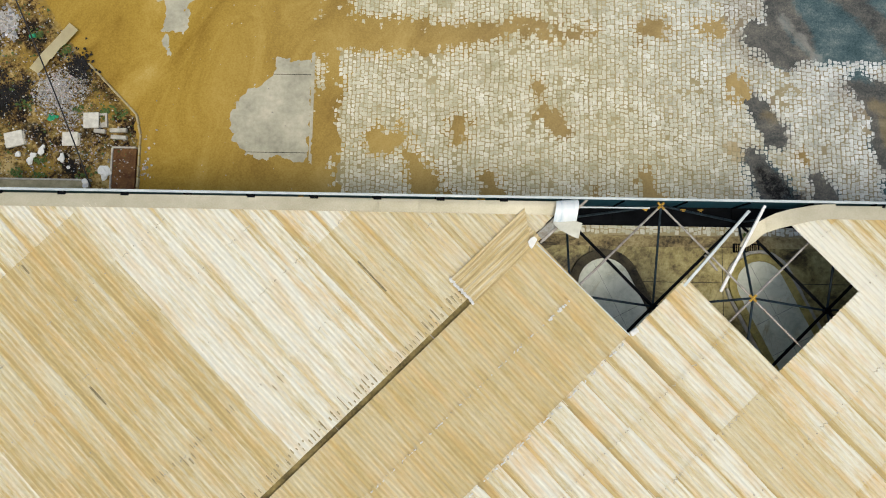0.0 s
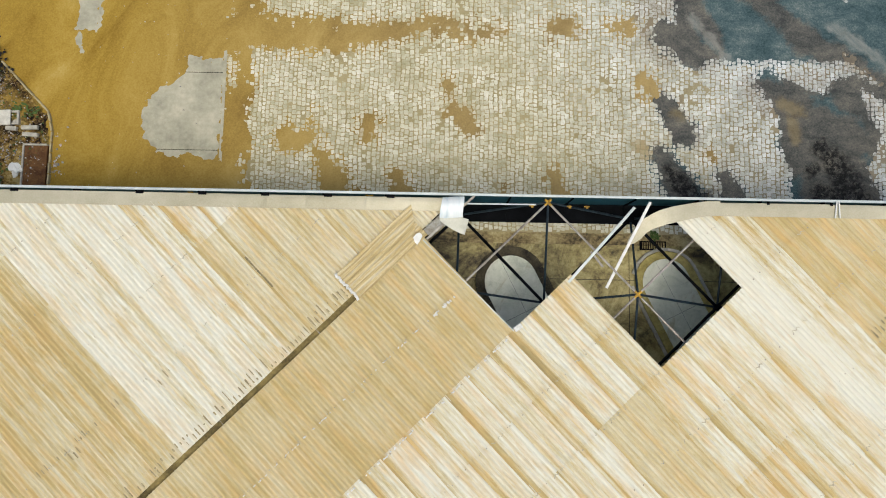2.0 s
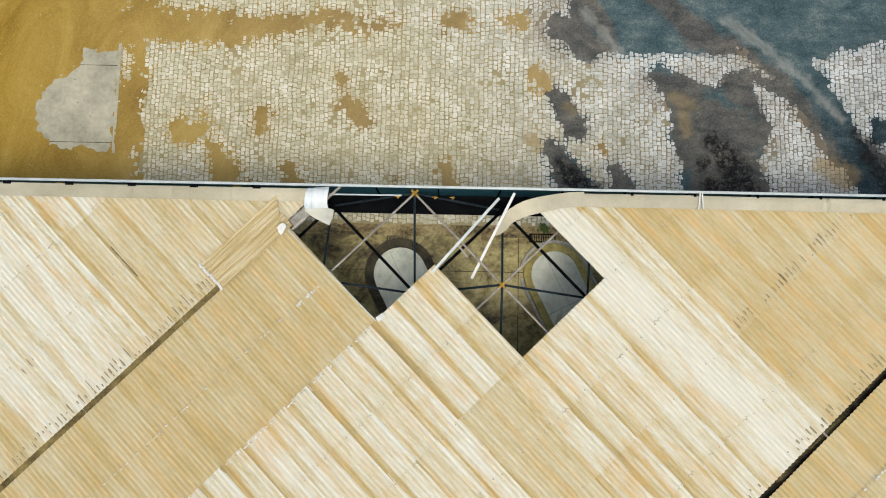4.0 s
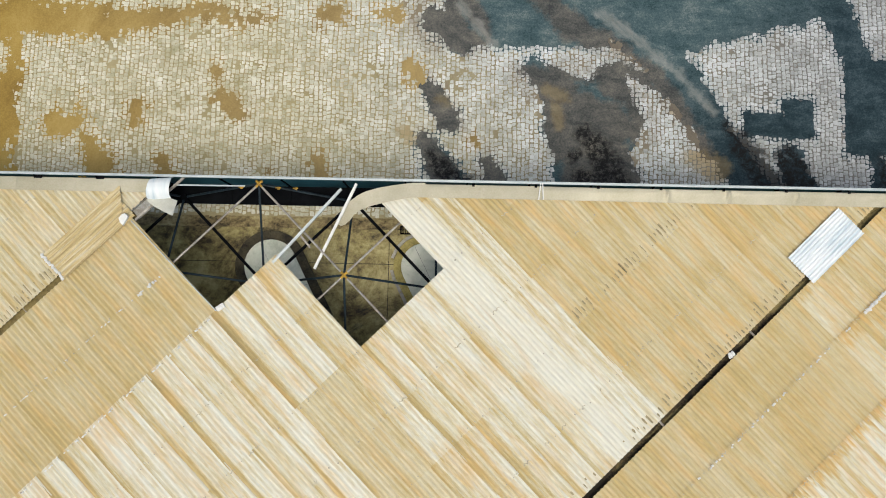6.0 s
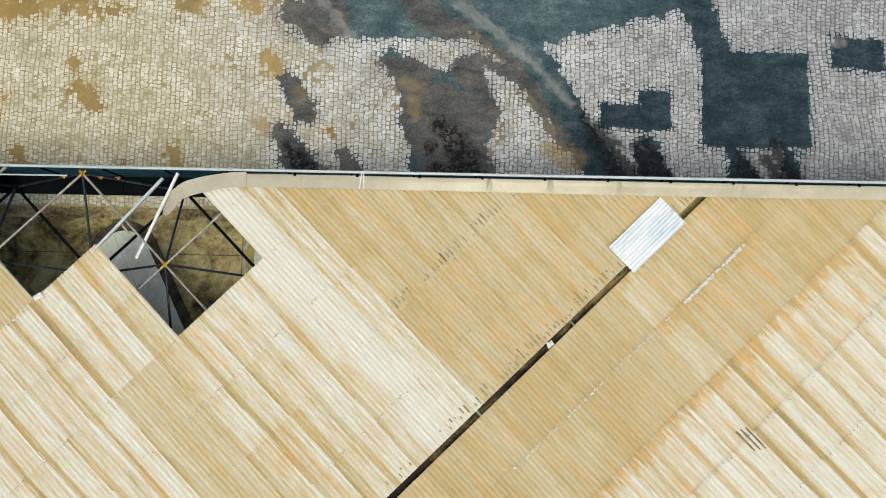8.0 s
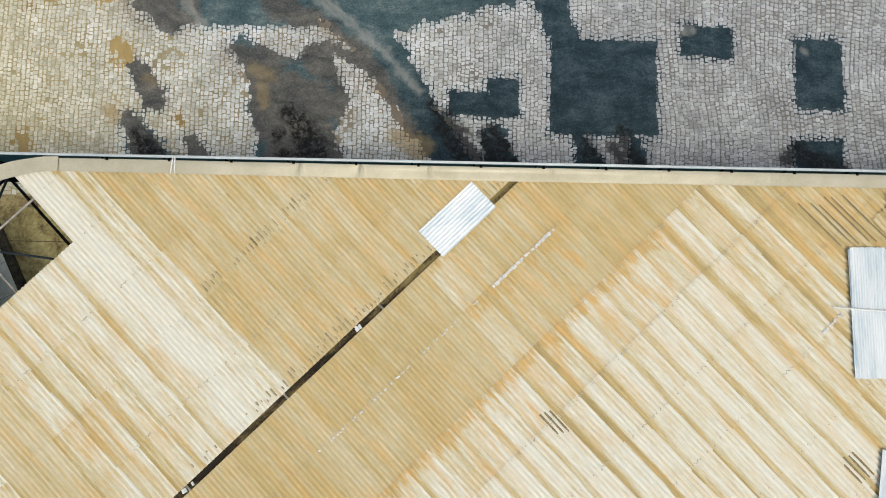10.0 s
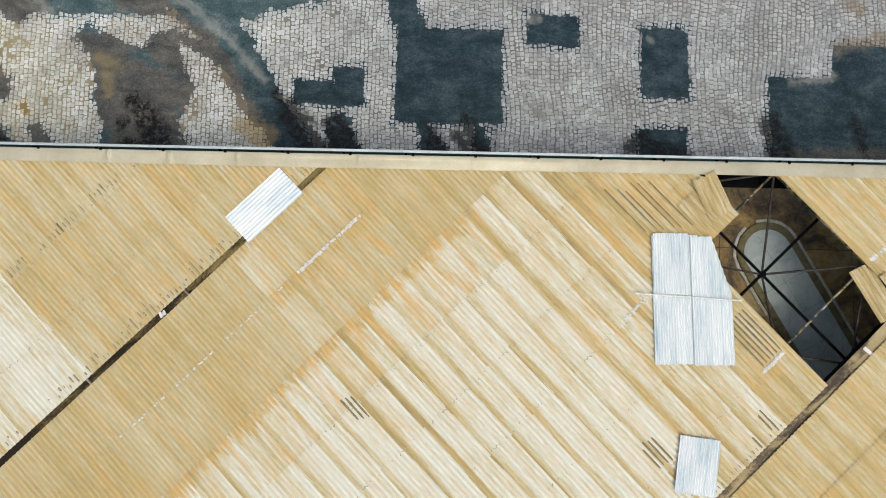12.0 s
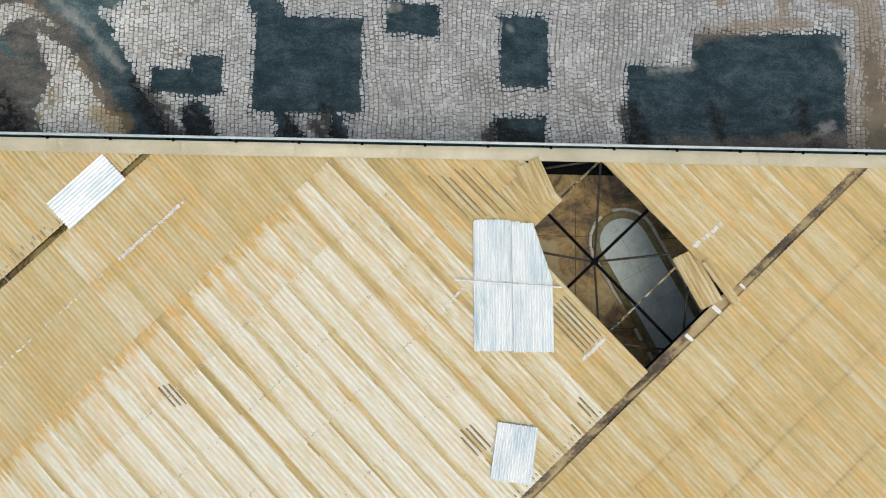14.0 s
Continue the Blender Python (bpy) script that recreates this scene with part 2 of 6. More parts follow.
# darker copy of the island concrete: the third island's deeper shade put into colour
M_SHADEISLAND = island_top("shaded_grey_concrete", (0.28, 0.335, 0.345), (0.37, 0.435, 0.445), (0.45, 0.515, 0.52), (0.28, 0.31, 0.29))
M_ISLAND = island_top("grey_island_concrete", (0.52, 0.56, 0.46), (0.70, 0.73, 0.62), (0.82, 0.84, 0.74), (0.46, 0.43, 0.27))
M_CRACK = simple("grey_hairline_joint", (0.14, 0.14, 0.12), (0.30, 0.30, 0.27), 0.9)
M_KERB = simple("mossy_kerb_block", (0.24, 0.20, 0.06), (0.62, 0.52, 0.20), 0.85, 0.0, 3.0, 30.0)
M_KERBDIM = simple("dark_brown_kerb_block", (0.08, 0.07, 0.03), (0.22, 0.19, 0.10), 0.85, 0.0, 3.0, 30.0)
M_KERBDARK = simple("sooty_kerb_block", (0.004, 0.004, 0.004), (0.12, 0.10, 0.06), 0.85, 0.0, 1.6, 14.0)
M_KERBPALE = simple("pale_kerb_block", (0.30, 0.28, 0.24), (0.58, 0.56, 0.50), 0.85, 0.0, 4.0, 30.0)
M_KERBWORN = simple("worn_sandy_kerb", (0.24, 0.19, 0.09), (0.50, 0.44, 0.29), 0.9, 0.0, 2.5, 20.0, 0.5, 0.02)
M_SLAB = simple("pale_concrete_slab", (0.27, 0.26, 0.20), (0.53, 0.505, 0.40), 0.85, 0.0, 0.8, 5.0, 0.3, 0.01)
M_JOINT, t, b = material("sandy_joint_bed", 0.95, 0.0, 0.25)
f = maths(t, "MULTIPLY_ADD", grain(t, 18.0, 4.0), 0.4, maths(t, "MULTIPLY", grain(t, 0.7), 0.6))
px = t.nodes.new("ShaderNodeSeparateXYZ")
t.links.new(where(t), px.inputs[0])
sooty = node(t, "ShaderNodeMapRange", From_Min=10.0, From_Max=32.0)
t.links.new(px.outputs["X"], sooty.inputs["Value"])
sandy = ramp(t, f, (0.32, (0.27, 0.225, 0.12)), (0.68, (0.44, 0.375, 0.22)))
dark = ramp(t, f, (0.32, (0.125, 0.123, 0.117)), (0.68, (0.235, 0.227, 0.212)))
mud, black, pale_dust, ochre_dust = stains(t)
bed = mixed(t, maths(t, "MULTIPLY", mud, 0.7), mixed(t, sooty.outputs[0], sandy, dark), (0.20, 0.165, 0.125))
t.links.new(mixed(t, maths(t, "MULTIPLY", black, 0.85), bed, (0.02, 0.02, 0.02)), b.inputs["Base Color"])
relief(t, b, f, 0.4, 0.01)
M_MUD = simple("grey_brown_mud", (0.09, 0.075, 0.06), (0.20, 0.17, 0.13), 0.9, 0.0, 0.8, 12.0)
M_RUST = simple("rust_brown_earth", (0.05, 0.018, 0.008), (0.20, 0.10, 0.035), 0.95, 0.0, 2.5, 20.0, 0.5, 0.02)
M_BOARD = simple("pale_board", (0.60, 0.53, 0.33), (0.76, 0.70, 0.48), 0.8, 0.0, 2.0, 30.0)
M_BLOCK = simple("white_concrete_block", (0.45, 0.43, 0.38), (0.70, 0.68, 0.62), 0.85, 0.0, 5.0, 40.0)
M_CABLE = simple("black_cable", (0.01, 0.01, 0.012), (0.03, 0.03, 0.035), 0.6, 0.0)
M_LEAF = simple("green_weed", (0.03, 0.06, 0.012), (0.10, 0.16, 0.04), 0.8, 0.0, 5.0, 30.0)

# ochre sand, asphalt
M_SAND, t, b = material("ochre_sand", 0.9, 0.0, 0.25)
f = grain(t, 0.35, 6.0, 0.66, where(t, 25, (1, 0.5, 1)), 0.8)
g = grain(t, 14.0, 4.0)
f2 = maths(t, "MULTIPLY_ADD", maths(t, "SUBTRACT", g, 0.5), 0.4, f)
left = node(t, "ShaderNodeMapRange", From_Min=-12.0, From_Max=6.0)
px = t.nodes.new("ShaderNodeSeparateXYZ")
t.links.new(where(t), px.inputs[0])
t.links.new(px.outputs["X"], left.inputs["Value"])
ochre = ramp(t, f2, (0.28, (0.20, 0.115, 0.014)), (0.5, (0.335, 0.217, 0.036)), (0.62, (0.40, 0.27, 0.058)), (0.78, (0.47, 0.345, 0.11)))
umber = ramp(t, f2, (0.3, (0.22, 0.155, 0.065)), (0.7, (0.40, 0.295, 0.125)))
t.links.new(mixed(t, left.outputs[0], ochre, umber), b.inputs["Base Color"])
relief(t, b, f2, 0.4, 0.02)

M_ASPH, t, b = material("worn_asphalt_patch", 0.75, 0.0, 0.2)
mud, black, pale_dust, ochre_dust = stains(t)
f = grain(t, 0.9, 8.0, 0.78, where(t, 0, (0.6, 1.1, 1)), 0.25)
g = grain(t, 13.0, 6.0, 0.8)
f2 = maths(t, "MULTIPLY_ADD", maths(t, "SUBTRACT", g, 0.5), 0.7, f)
px = t.nodes.new("ShaderNodeSeparateXYZ")
t.links.new(where(t), px.inputs[0])
slate = ramp(t, f2, (0.34, (0.007, 0.018, 0.025)), (0.46, (0.016, 0.034, 0.045)), (0.56, (0.032, 0.056, 0.070)), (0.72, (0.075, 0.10, 0.115)))
faded = ramp(t, f2, (0.34, (0.022, 0.048, 0.058)), (0.46, (0.050, 0.088, 0.100)), (0.58, (0.090, 0.130, 0.140)), (0.74, (0.22, 0.24, 0.235)))
old = node(t, "ShaderNodeMapRange", From_Min=24.5, From_Max=30.5)
t.links.new(maths(t, "MULTIPLY_ADD", px.outputs["Y"], -1.0, maths(t, "ADD", px.outputs["X"], 9.5)), old.inputs["Value"])
tar = mixed(t, old.outputs[0], faded, slate)
brown = ramp(t, f2, (0.34, (0.042, 0.042, 0.044)), (0.48, (0.088, 0.083, 0.076)), (0.6, (0.138, 0.125, 0.106)), (0.74, (0.22, 0.197, 0.16)))
tar = mixed(t, maths(t, "MULTIPLY", mud, 0.85), tar, brown)
tar = mixed(t, maths(t, "MULTIPLY", ochre_dust, 0.4), tar, (0.27, 0.20, 0.09))
tar = mixed(t, maths(t, "MULTIPLY", maths(t, "MULTIPLY", pale_dust, 0.75), grain(t, 2.0, 5.0, 0.7, where(t, 45, (0.5, 2.5, 1)))), tar, (0.36, 0.355, 0.33))
blots = maths(t, "MULTIPLY_ADD", grain(t, 3.4, 9.0, 0.85, None, 0.5), 7.0, -2.7, True)
tar = mixed(t, maths(t, "MULTIPLY", black, blots), tar, (0.006, 0.006, 0.007))
speck = maths(t, "MULTIPLY", maths(t, "MULTIPLY_ADD", grain(t, 5.0, 8.0, 0.9), 10.0, -6.0, True), 0.75)
t.links.new(mixed(t, speck, tar, (0.012, 0.013, 0.014)), b.inputs["Base Color"])
relief(t, b, maths(t, "ADD", g, maths(t, "MULTIPLY", f, 0.6)), 0.5, 0.015)

M_STONE, t, b = material("paving_stone", 0.75, 0.0, 0.4)
geo = t.nodes.new("ShaderNodeNewGeometry")
info = t.nodes.new("ShaderNodeObjectInfo")
rnd = maths(t, "FRACT", maths(t, "ADD", geo.outputs["Random Per Island"], info.outputs["Random"]))
f = maths(t, "MULTIPLY_ADD", maths(t, "SUBTRACT", grain(t, 18.0, 4.0), 0.5), 0.6, maths(t, "MULTIPLY_ADD", rnd, 0.5, 0.25))
f = maths(t, "MULTIPLY_ADD", maths(t, "SUBTRACT", grain(t, 0.6, 5.0, 0.65), 0.5), 1.6, f)
pale = ramp(t, f, (0.0, (0.37, 0.345, 0.215)), (0.5, (0.575, 0.555, 0.425)), (1.0, (0.75, 0.74, 0.66)))
cool = ramp(t, f, (0.0, (0.215, 0.225, 0.235)), (0.5, (0.355, 0.37, 0.385)), (1.0, (0.53, 0.55, 0.575)))
px = t.nodes.new("ShaderNodeSeparateXYZ")
t.links.new(where(t), px.inputs[0])
east = node(t, "ShaderNodeMapRange", From_Min=25.0, From_Max=36.0)
t.links.new(px.outputs["X"], east.inputs["Value"])
white = ramp(t, f, (0.0, (0.32, 0.335, 0.32)), (0.5, (0.51, 0.54, 0.54)), (1.0, (0.69, 0.72, 0.745)))
film = maths(t, "MULTIPLY_ADD", maths(t, "ADD", grain(t, 0.55, 6.0, 0.7, None, 0.3), maths(t, "MULTIPLY", grain(t, 7.0, 3.0, 0.7), 0.5)), 4.2, -3.25, True)
film = maths(t, "MULTIPLY", film, maths(t, "MULTIPLY_ADD", east.outputs[0], -0.45, 0.6))
mid = node(t, "ShaderNodeMapRange", From_Min=8.0, From_Max=20.0)
t.links.new(maths(t, "MULTIPLY_ADD", px.outputs["Y"], 0.5, maths(t, "SUBTRACT", px.outputs["X"], 4.0)), mid.inputs["Value"])
pits = maths(t, "MULTIPLY", maths(t, "MULTIPLY_ADD", grain(t, 16.0, 2.0, 0.5), 9.0, -5.6, True), 0.55)
mud, black, pale_dust, ochre_dust = stains(t)
clean = mixed(t, east.outputs[0], mixed(t, mid.outputs[0], pale, white), cool)
clean = mixed(t, film, clean, mixed(t, mid.outputs[0], (0.33, 0.28, 0.17), (0.25, 0.24, 0.22)))
clean = mixed(t, pits, clean, (0.17, 0.155, 0.125))
clean = mixed(t, maths(t, "MULTIPLY", mud, 0.8), clean, (0.22, 0.18, 0.135))
clean = mixed(t, maths(t, "MULTIPLY", ochre_dust, 0.7), clean, (0.34, 0.235, 0.085))
t.links.new(mixed(t, maths(t, "MULTIPLY", black, 0.95), clean, (0.020, 0.022, 0.024)), b.inputs["Base Color"])
relief(t, b, grain(t, 30.0), 0.3, 0.006)

M_SCRAP, t, b = material("litter", 0.7, 0.0, 0.4)
geo = t.nodes.new("ShaderNodeNewGeometry")
t.links.new(ramp(t, geo.outputs["Random Per Island"], (0.0, (0.70, 0.70, 0.68)), (0.1, (0.40, 0.36, 0.29)), (0.3, (0.10, 0.06, 0.03)), (0.6, (0.28, 0.18, 0.07)), (0.85, (0.05, 0.03, 0.02)), (0.97, (0.30, 0.38, 0.48)), (1.0, (0.75, 0.74, 0.70))), b.inputs["Base Color"])


# ---- mesh helpers ----
def place(name, bm, mat, parent=None, label="", smooth=False):
    me = bpy.data.meshes.new(name)
    bm.to_mesh(me)
    bm.free()
    me.materials.append(mat)
    if smooth:
        me.polygons.foreach_set("use_smooth", [True] * len(me.polygons))
        me.set_sharp_from_angle(angle=radians(50))
    ob = new(name, me)
    if parent:
        ob.parent = parent
    if label:
        ob["label"] = label
    return ob


def part(name, bm, mat, parent, label="", smooth=False):
    return place(name, bm, mat, parent, label, smooth)


def again(ob, m, parent=None):
    o = ob.copy()
    scene.collection.objects.link(o)
    o.matrix_basis = m
    if parent:
        o.parent = parent
    return o


def thing(name, label, category, group="", kind=""):
    return tagged(new(name), label, category, group, kind)


def box(x0, y0, z0, x1, y1, z1, bevel=0.0, bm=None, m=None):
    b = bmesh.new()
    bmesh.ops.create_cube(b, size=1.0, matrix=Matrix.LocRotScale(((x0 + x1) / 2, (y0 + y1) / 2, (z0 + z1) / 2), None, (x1 - x0, y1 - y0, z1 - z0)))
    if bevel:
        bmesh.ops.bevel(b, geom=b.edges[:], offset=bevel, segments=1, affect="EDGES")
    if m:
        b.transform(m)
    return b


def rod(a, c, r, sides=8, r2=None):
    a, c = Vector(a), Vector(c)
    d = c - a
    b = bmesh.new()
    bmesh.ops.create_cone(b, cap_ends=True, segments=sides, radius1=r, radius2=r if r2 is None else r2, depth=d.length,
                          matrix=Matrix.Translation((a + c) / 2) @ d.to_track_quat("Z", "Y").to_matrix().to_4x4())
    return b


def joined(*bms):
    out = bmesh.new()
    for one in bms:
        me = bpy.data.meshes.new("tmp")
        one.to_mesh(me)
        one.free()
        out.from_mesh(me)
        bpy.data.meshes.remove(me)
    return out


def raw(name, verts, faces, mat, smooth=False):
    me = bpy.data.meshes.new(name)
    me.from_pydata(verts, [], faces)
    me.materials.append(mat)
    if smooth:
        me.polygons.foreach_set("use_smooth", [True] * len(me.polygons))
    me.update()
    return new(name, me)


PITCH = 1.0593 / 6


def corrugated(width, length, height=0.048, pitch=PITCH, per=6, rows=1, thick=0.0, bend=None, jag=0.0, seed=1):
    """A corrugated sheet, waves along local y, centred; bend(x, y) adds height."""
    rng = random.Random(seed)
    b = bmesh.new()
    n = max(2, round(width / pitch * per))
    grid = []
    low = [rng.uniform(0, jag) for _ in range(n + 1)]
    high = [rng.uniform(0, 0.6 * jag) for _ in range(n + 1)]
    for j in range(rows + 1):
        line = []
        for i in range(n + 1):
            x = -width / 2 + width * i / n
            y = -length / 2 + length * j / rows
            if j == 0:
                y += low[i]
            elif j == rows:
                y -= high[i]
            z = height / 2 * math.cos(2 * math.pi * (x + width / 2) / pitch)
            if bend:
                z += bend(x, y)
            line.append(b.verts.new((x, y, z)))
        grid.append(line)
    for j in range(rows):
        for i in range(n):
            b.faces.new((grid[j][i], grid[j][i + 1], grid[j + 1][i + 1], grid[j + 1][i]))
    if thick:
        bmesh.ops.solidify(b, geom=b.faces[:], thickness=thick)
    return b


def ribbon(points, widths, across, mat_thick=0.004):
    """A bent strip of sheet metal through points, its width along across."""
    b = bmesh.new()
    rows = []
    for p, w, a in zip(points, widths, across):
        p, a = Vector(p), Vector(a).normalized()
        rows.append([b.verts.new(p + a * w * k) for k in (-0.5, -0.17, 0.17, 0.5)])
    for r, q in zip(rows, rows[1:]):
        for i in range(3):
            b.faces.new((r[i], r[i + 1], q[i + 1], q[i]))
    bmesh.ops.recalc_face_normals(b, faces=b.faces[:])
    bmesh.ops.solidify(b, geom=b.faces[:], thickness=mat_thick)
    return b


# ---- ground ----
ground = tagged(raw("ground", [(-2500, -2500, -0.05), (2500, -2500, -0.05), (2500, 2500, -0.05), (-2500, 2500, -0.05)], [(0, 1, 2, 3)], M_JOINT),
                "sandy earth bed under the stone paving", "ground", kind="structure")
rough_noise = lambda x, y, s, k=0.0: noise.noise(Vector((x * s, y * s, k)))


def d_box(x, y, x0, y0, x1, y1, turn=0.0):
    cx, cy = (x0 + x1) / 2, (y0 + y1) / 2
    c, s = math.cos(radians(turn)), math.sin(radians(turn))
    lx, ly = (x - cx) * c + (y - cy) * s, -(x - cx) * s + (y - cy) * c
    qx, qy = abs(lx) - (x1 - x0) / 2, abs(ly) - (y1 - y0) / 2
    return math.hypot(max(qx, 0), max(qy, 0)) + min(max(qx, qy), 0)


def d_cap(x, y, x0, y0, x1, y1, r0, r1):
    dx, dy = x1 - x0, y1 - y0
    k = max(0, min(1, ((x - x0) * dx + (y - y0) * dy) / (dx * dx + dy * dy)))
    return math.hypot(x - x0 - k * dx, y - y0 - k * dy) - (r0 + (r1 - r0) * k)


SAND_STRIPS = [  # two ends and their radii
    (-6.5, 12.4, -1.0, 12.1, 0.95, 0.75), (-1.0, 12.1, 5.2, 12.95, 0.7, 0.25), (3.0, 12.6, 6.6, 12.4, 0.3, 0.25),
    (9.2, 12.6, 9.8, 12.7, 0.5, 0.5), (12.1, 12.8, 12.5, 12.8, 0.45, 0.4), (0.5, 7.2, 0.6, 8.0, 0.4, 0.25),
    (4.6, 8.6, 5.1, 8.2, 0.45, 0.55), (4.2, 9.9, 4.4, 9.2, 0.15, 0.2), (-3.3, 7.2, -2.2, 7.3, 0.5, 0.5), (-2.0, 8.2, -2.2, 7.4, 0.2, 0.4),
    (-1.7, 6.6, -0.6, 4.4, 0.35, 0.9), (1.9, 5.5, 2.5, 4.4, 0.3, 0.5), (6.9, 5.0, 7.0, 4.3, 0.25, 0.35),
    (9.2, 5.8, 9.5, 4.6, 0.2, 0.5),
]
MUD_STRIPS = [
    (13.3, 10.4, 13.8, 9.6, 0.5, 0.5), (16.4, 6.8, 16.6, 6.5, 0.2, 0.2),
    (62.3, 10.2, 62.6, 5.0, 0.4, 0.8), (24.6, 10.2, 27.4, 6.2, 0.35, 0.2), (22.4, 12.4, 24.6, 10.8, 0.7, 0.6),
]
ASPHALT_STRIPS = [
    (14.4, 12.6, 15.6, 11.5, 0.5, 0.65), (23.4, 10.3, 25.4, 9.5, 0.4, 0.3),
    (14.3, 9.2, 15.2, 7.9, 0.45, 0.6), (14.1, 6.7, 15.6, 4.3, 0.45, 0.85), (17.2, 5.5, 17.4, 4.3, 0.5, 0.75),
    (19.2, 10.3, 21.0, 8.4, 0.55, 1.3), (21.0, 8.4, 22.2, 4.6, 1.5, 1.9), (22.7, 9.6, 23.1, 7.6, 0.9, 1.3),
    (22.0, 13.6, 25.2, 11.0, 1.1, 1.15), (25.2, 11.0, 29.5, 4.4, 1.15, 0.75), (25.6, 13.5, 31.2, 14.9, 2.55, 2.3),
    (31.0, 6.2, 31.5, 4.4, 0.6, 0.8), (33.0, 14.4, 34.2, 11.2, 0.9, 0.7), (34.9, 6.6, 35.9, 4.4, 0.3, 0.75), (37.7, 6.2, 37.9, 4.4, 0.25, 0.55),
]
ASPHALT_RECTS = [  # corners and turn
    (14.9, 11.3, 22.8, 15.6, 0), (28.9, 7.15, 31.0, 8.4, 0), (30.7, 7.1, 32.25, 9.05, 2), (33.65, 6.35, 38.7, 11.0, 0),
    (39.75, 10.2, 42.2, 11.75, -3), (45.05, 7.8, 47.35, 11.2, 1), (44.9, 4.3, 47.2, 6.4, 0), (51.0, 4.2, 61.1, 8.95, 0), (54.0, 8.4, 61.1, 10.6, 1),
]


MUD_STAINS = [  # brown mud dried over asphalt and stones
    (14.3, 13.6, 14.6, 12.0, 1.5, 1.2), (15.0, 12.2, 16.4, 11.2, 0.9, 0.6), (15.6, 14.2, 17.0, 11.8, 0.6, 0.3), (18.4, 15.0, 19.5, 13.7, 0.8, 0.5),
    (19.5, 13.7, 21.0, 12.3, 0.5, 0.75), (21.0, 12.3, 23.2, 11.1, 0.6, 0.6), (18.4, 10.0, 20.3, 9.1, 0.7, 1.0), (20.2, 9.1, 20.3, 6.4, 0.8, 0.7),
    (21.4, 8.2, 22.6, 7.6, 1.0, 1.2), (21.7, 7.0, 22.5, 4.6, 1.4, 2.0), (20.3, 10.3, 24.0, 10.2, 0.6, 0.7), (24.0, 10.2, 24.3, 7.3, 0.8, 0.8), (22.6, 9.4, 23.8, 9.2, 0.5, 0.6), (24.8, 10.0, 25.7, 8.8, 0.5, 0.4),
    (25.7, 8.8, 27.3, 6.2, 0.4, 0.4), (17.0, 5.9, 17.3, 4.6, 0.6, 0.9), (14.2, 9.4, 15.3, 7.8, 0.6, 0.8), (14.0, 6.9, 15.0, 5.2, 0.5, 0.7), (51.6, 4.9, 56.0, 5.0, 0.5, 0.7),
    (56.0, 5.0, 61.2, 5.5, 0.6, 0.6), (61.2, 5.5, 61.4, 8.8, 0.3, 0.15), (54.4, 10.4, 58.0, 11.1, 0.3, 0.4), (58.0, 11.1, 59.4, 11.1, 0.35, 0.2),
    (55.0, 12.5, 55.4, 12.2, 0.35, 0.3), (58.3, 12.5, 58.3, 11.7, 0.4, 0.3), (60.2, 12.6, 61.6, 12.3, 0.5, 0.4), (62.2, 12.0, 62.5, 5.0, 0.6, 0.8),
]
OCHRE_STAINS = [(14.9, 8.7, 15.1, 8.5, 0.3, 0.2), (13.2, 7.1, 13.4, 6.8, 0.4, 0.3), (19.8, 9.3, 20.6, 8.9, 0.3, 0.3), (26.6, 6.2, 27.7, 5.6, 0.5, 0.6), (20.2, 8.4, 20.4, 7.4, 0.3, 0.2), (-16.2, 8.9, -15.6, 8.6, 0.3, 0.4), (-18.6, 13.2, -17.0, 12.0, 0.6, 0.5), (-19.6, 10.9, -18.8, 10.4, 0.4, 0.3), (-18.2, 5.7, -19.0, 5.6, 0.3, 0.3), (-15.2, 9.4, -14.7, 8.4, 0.2, 0.2)]
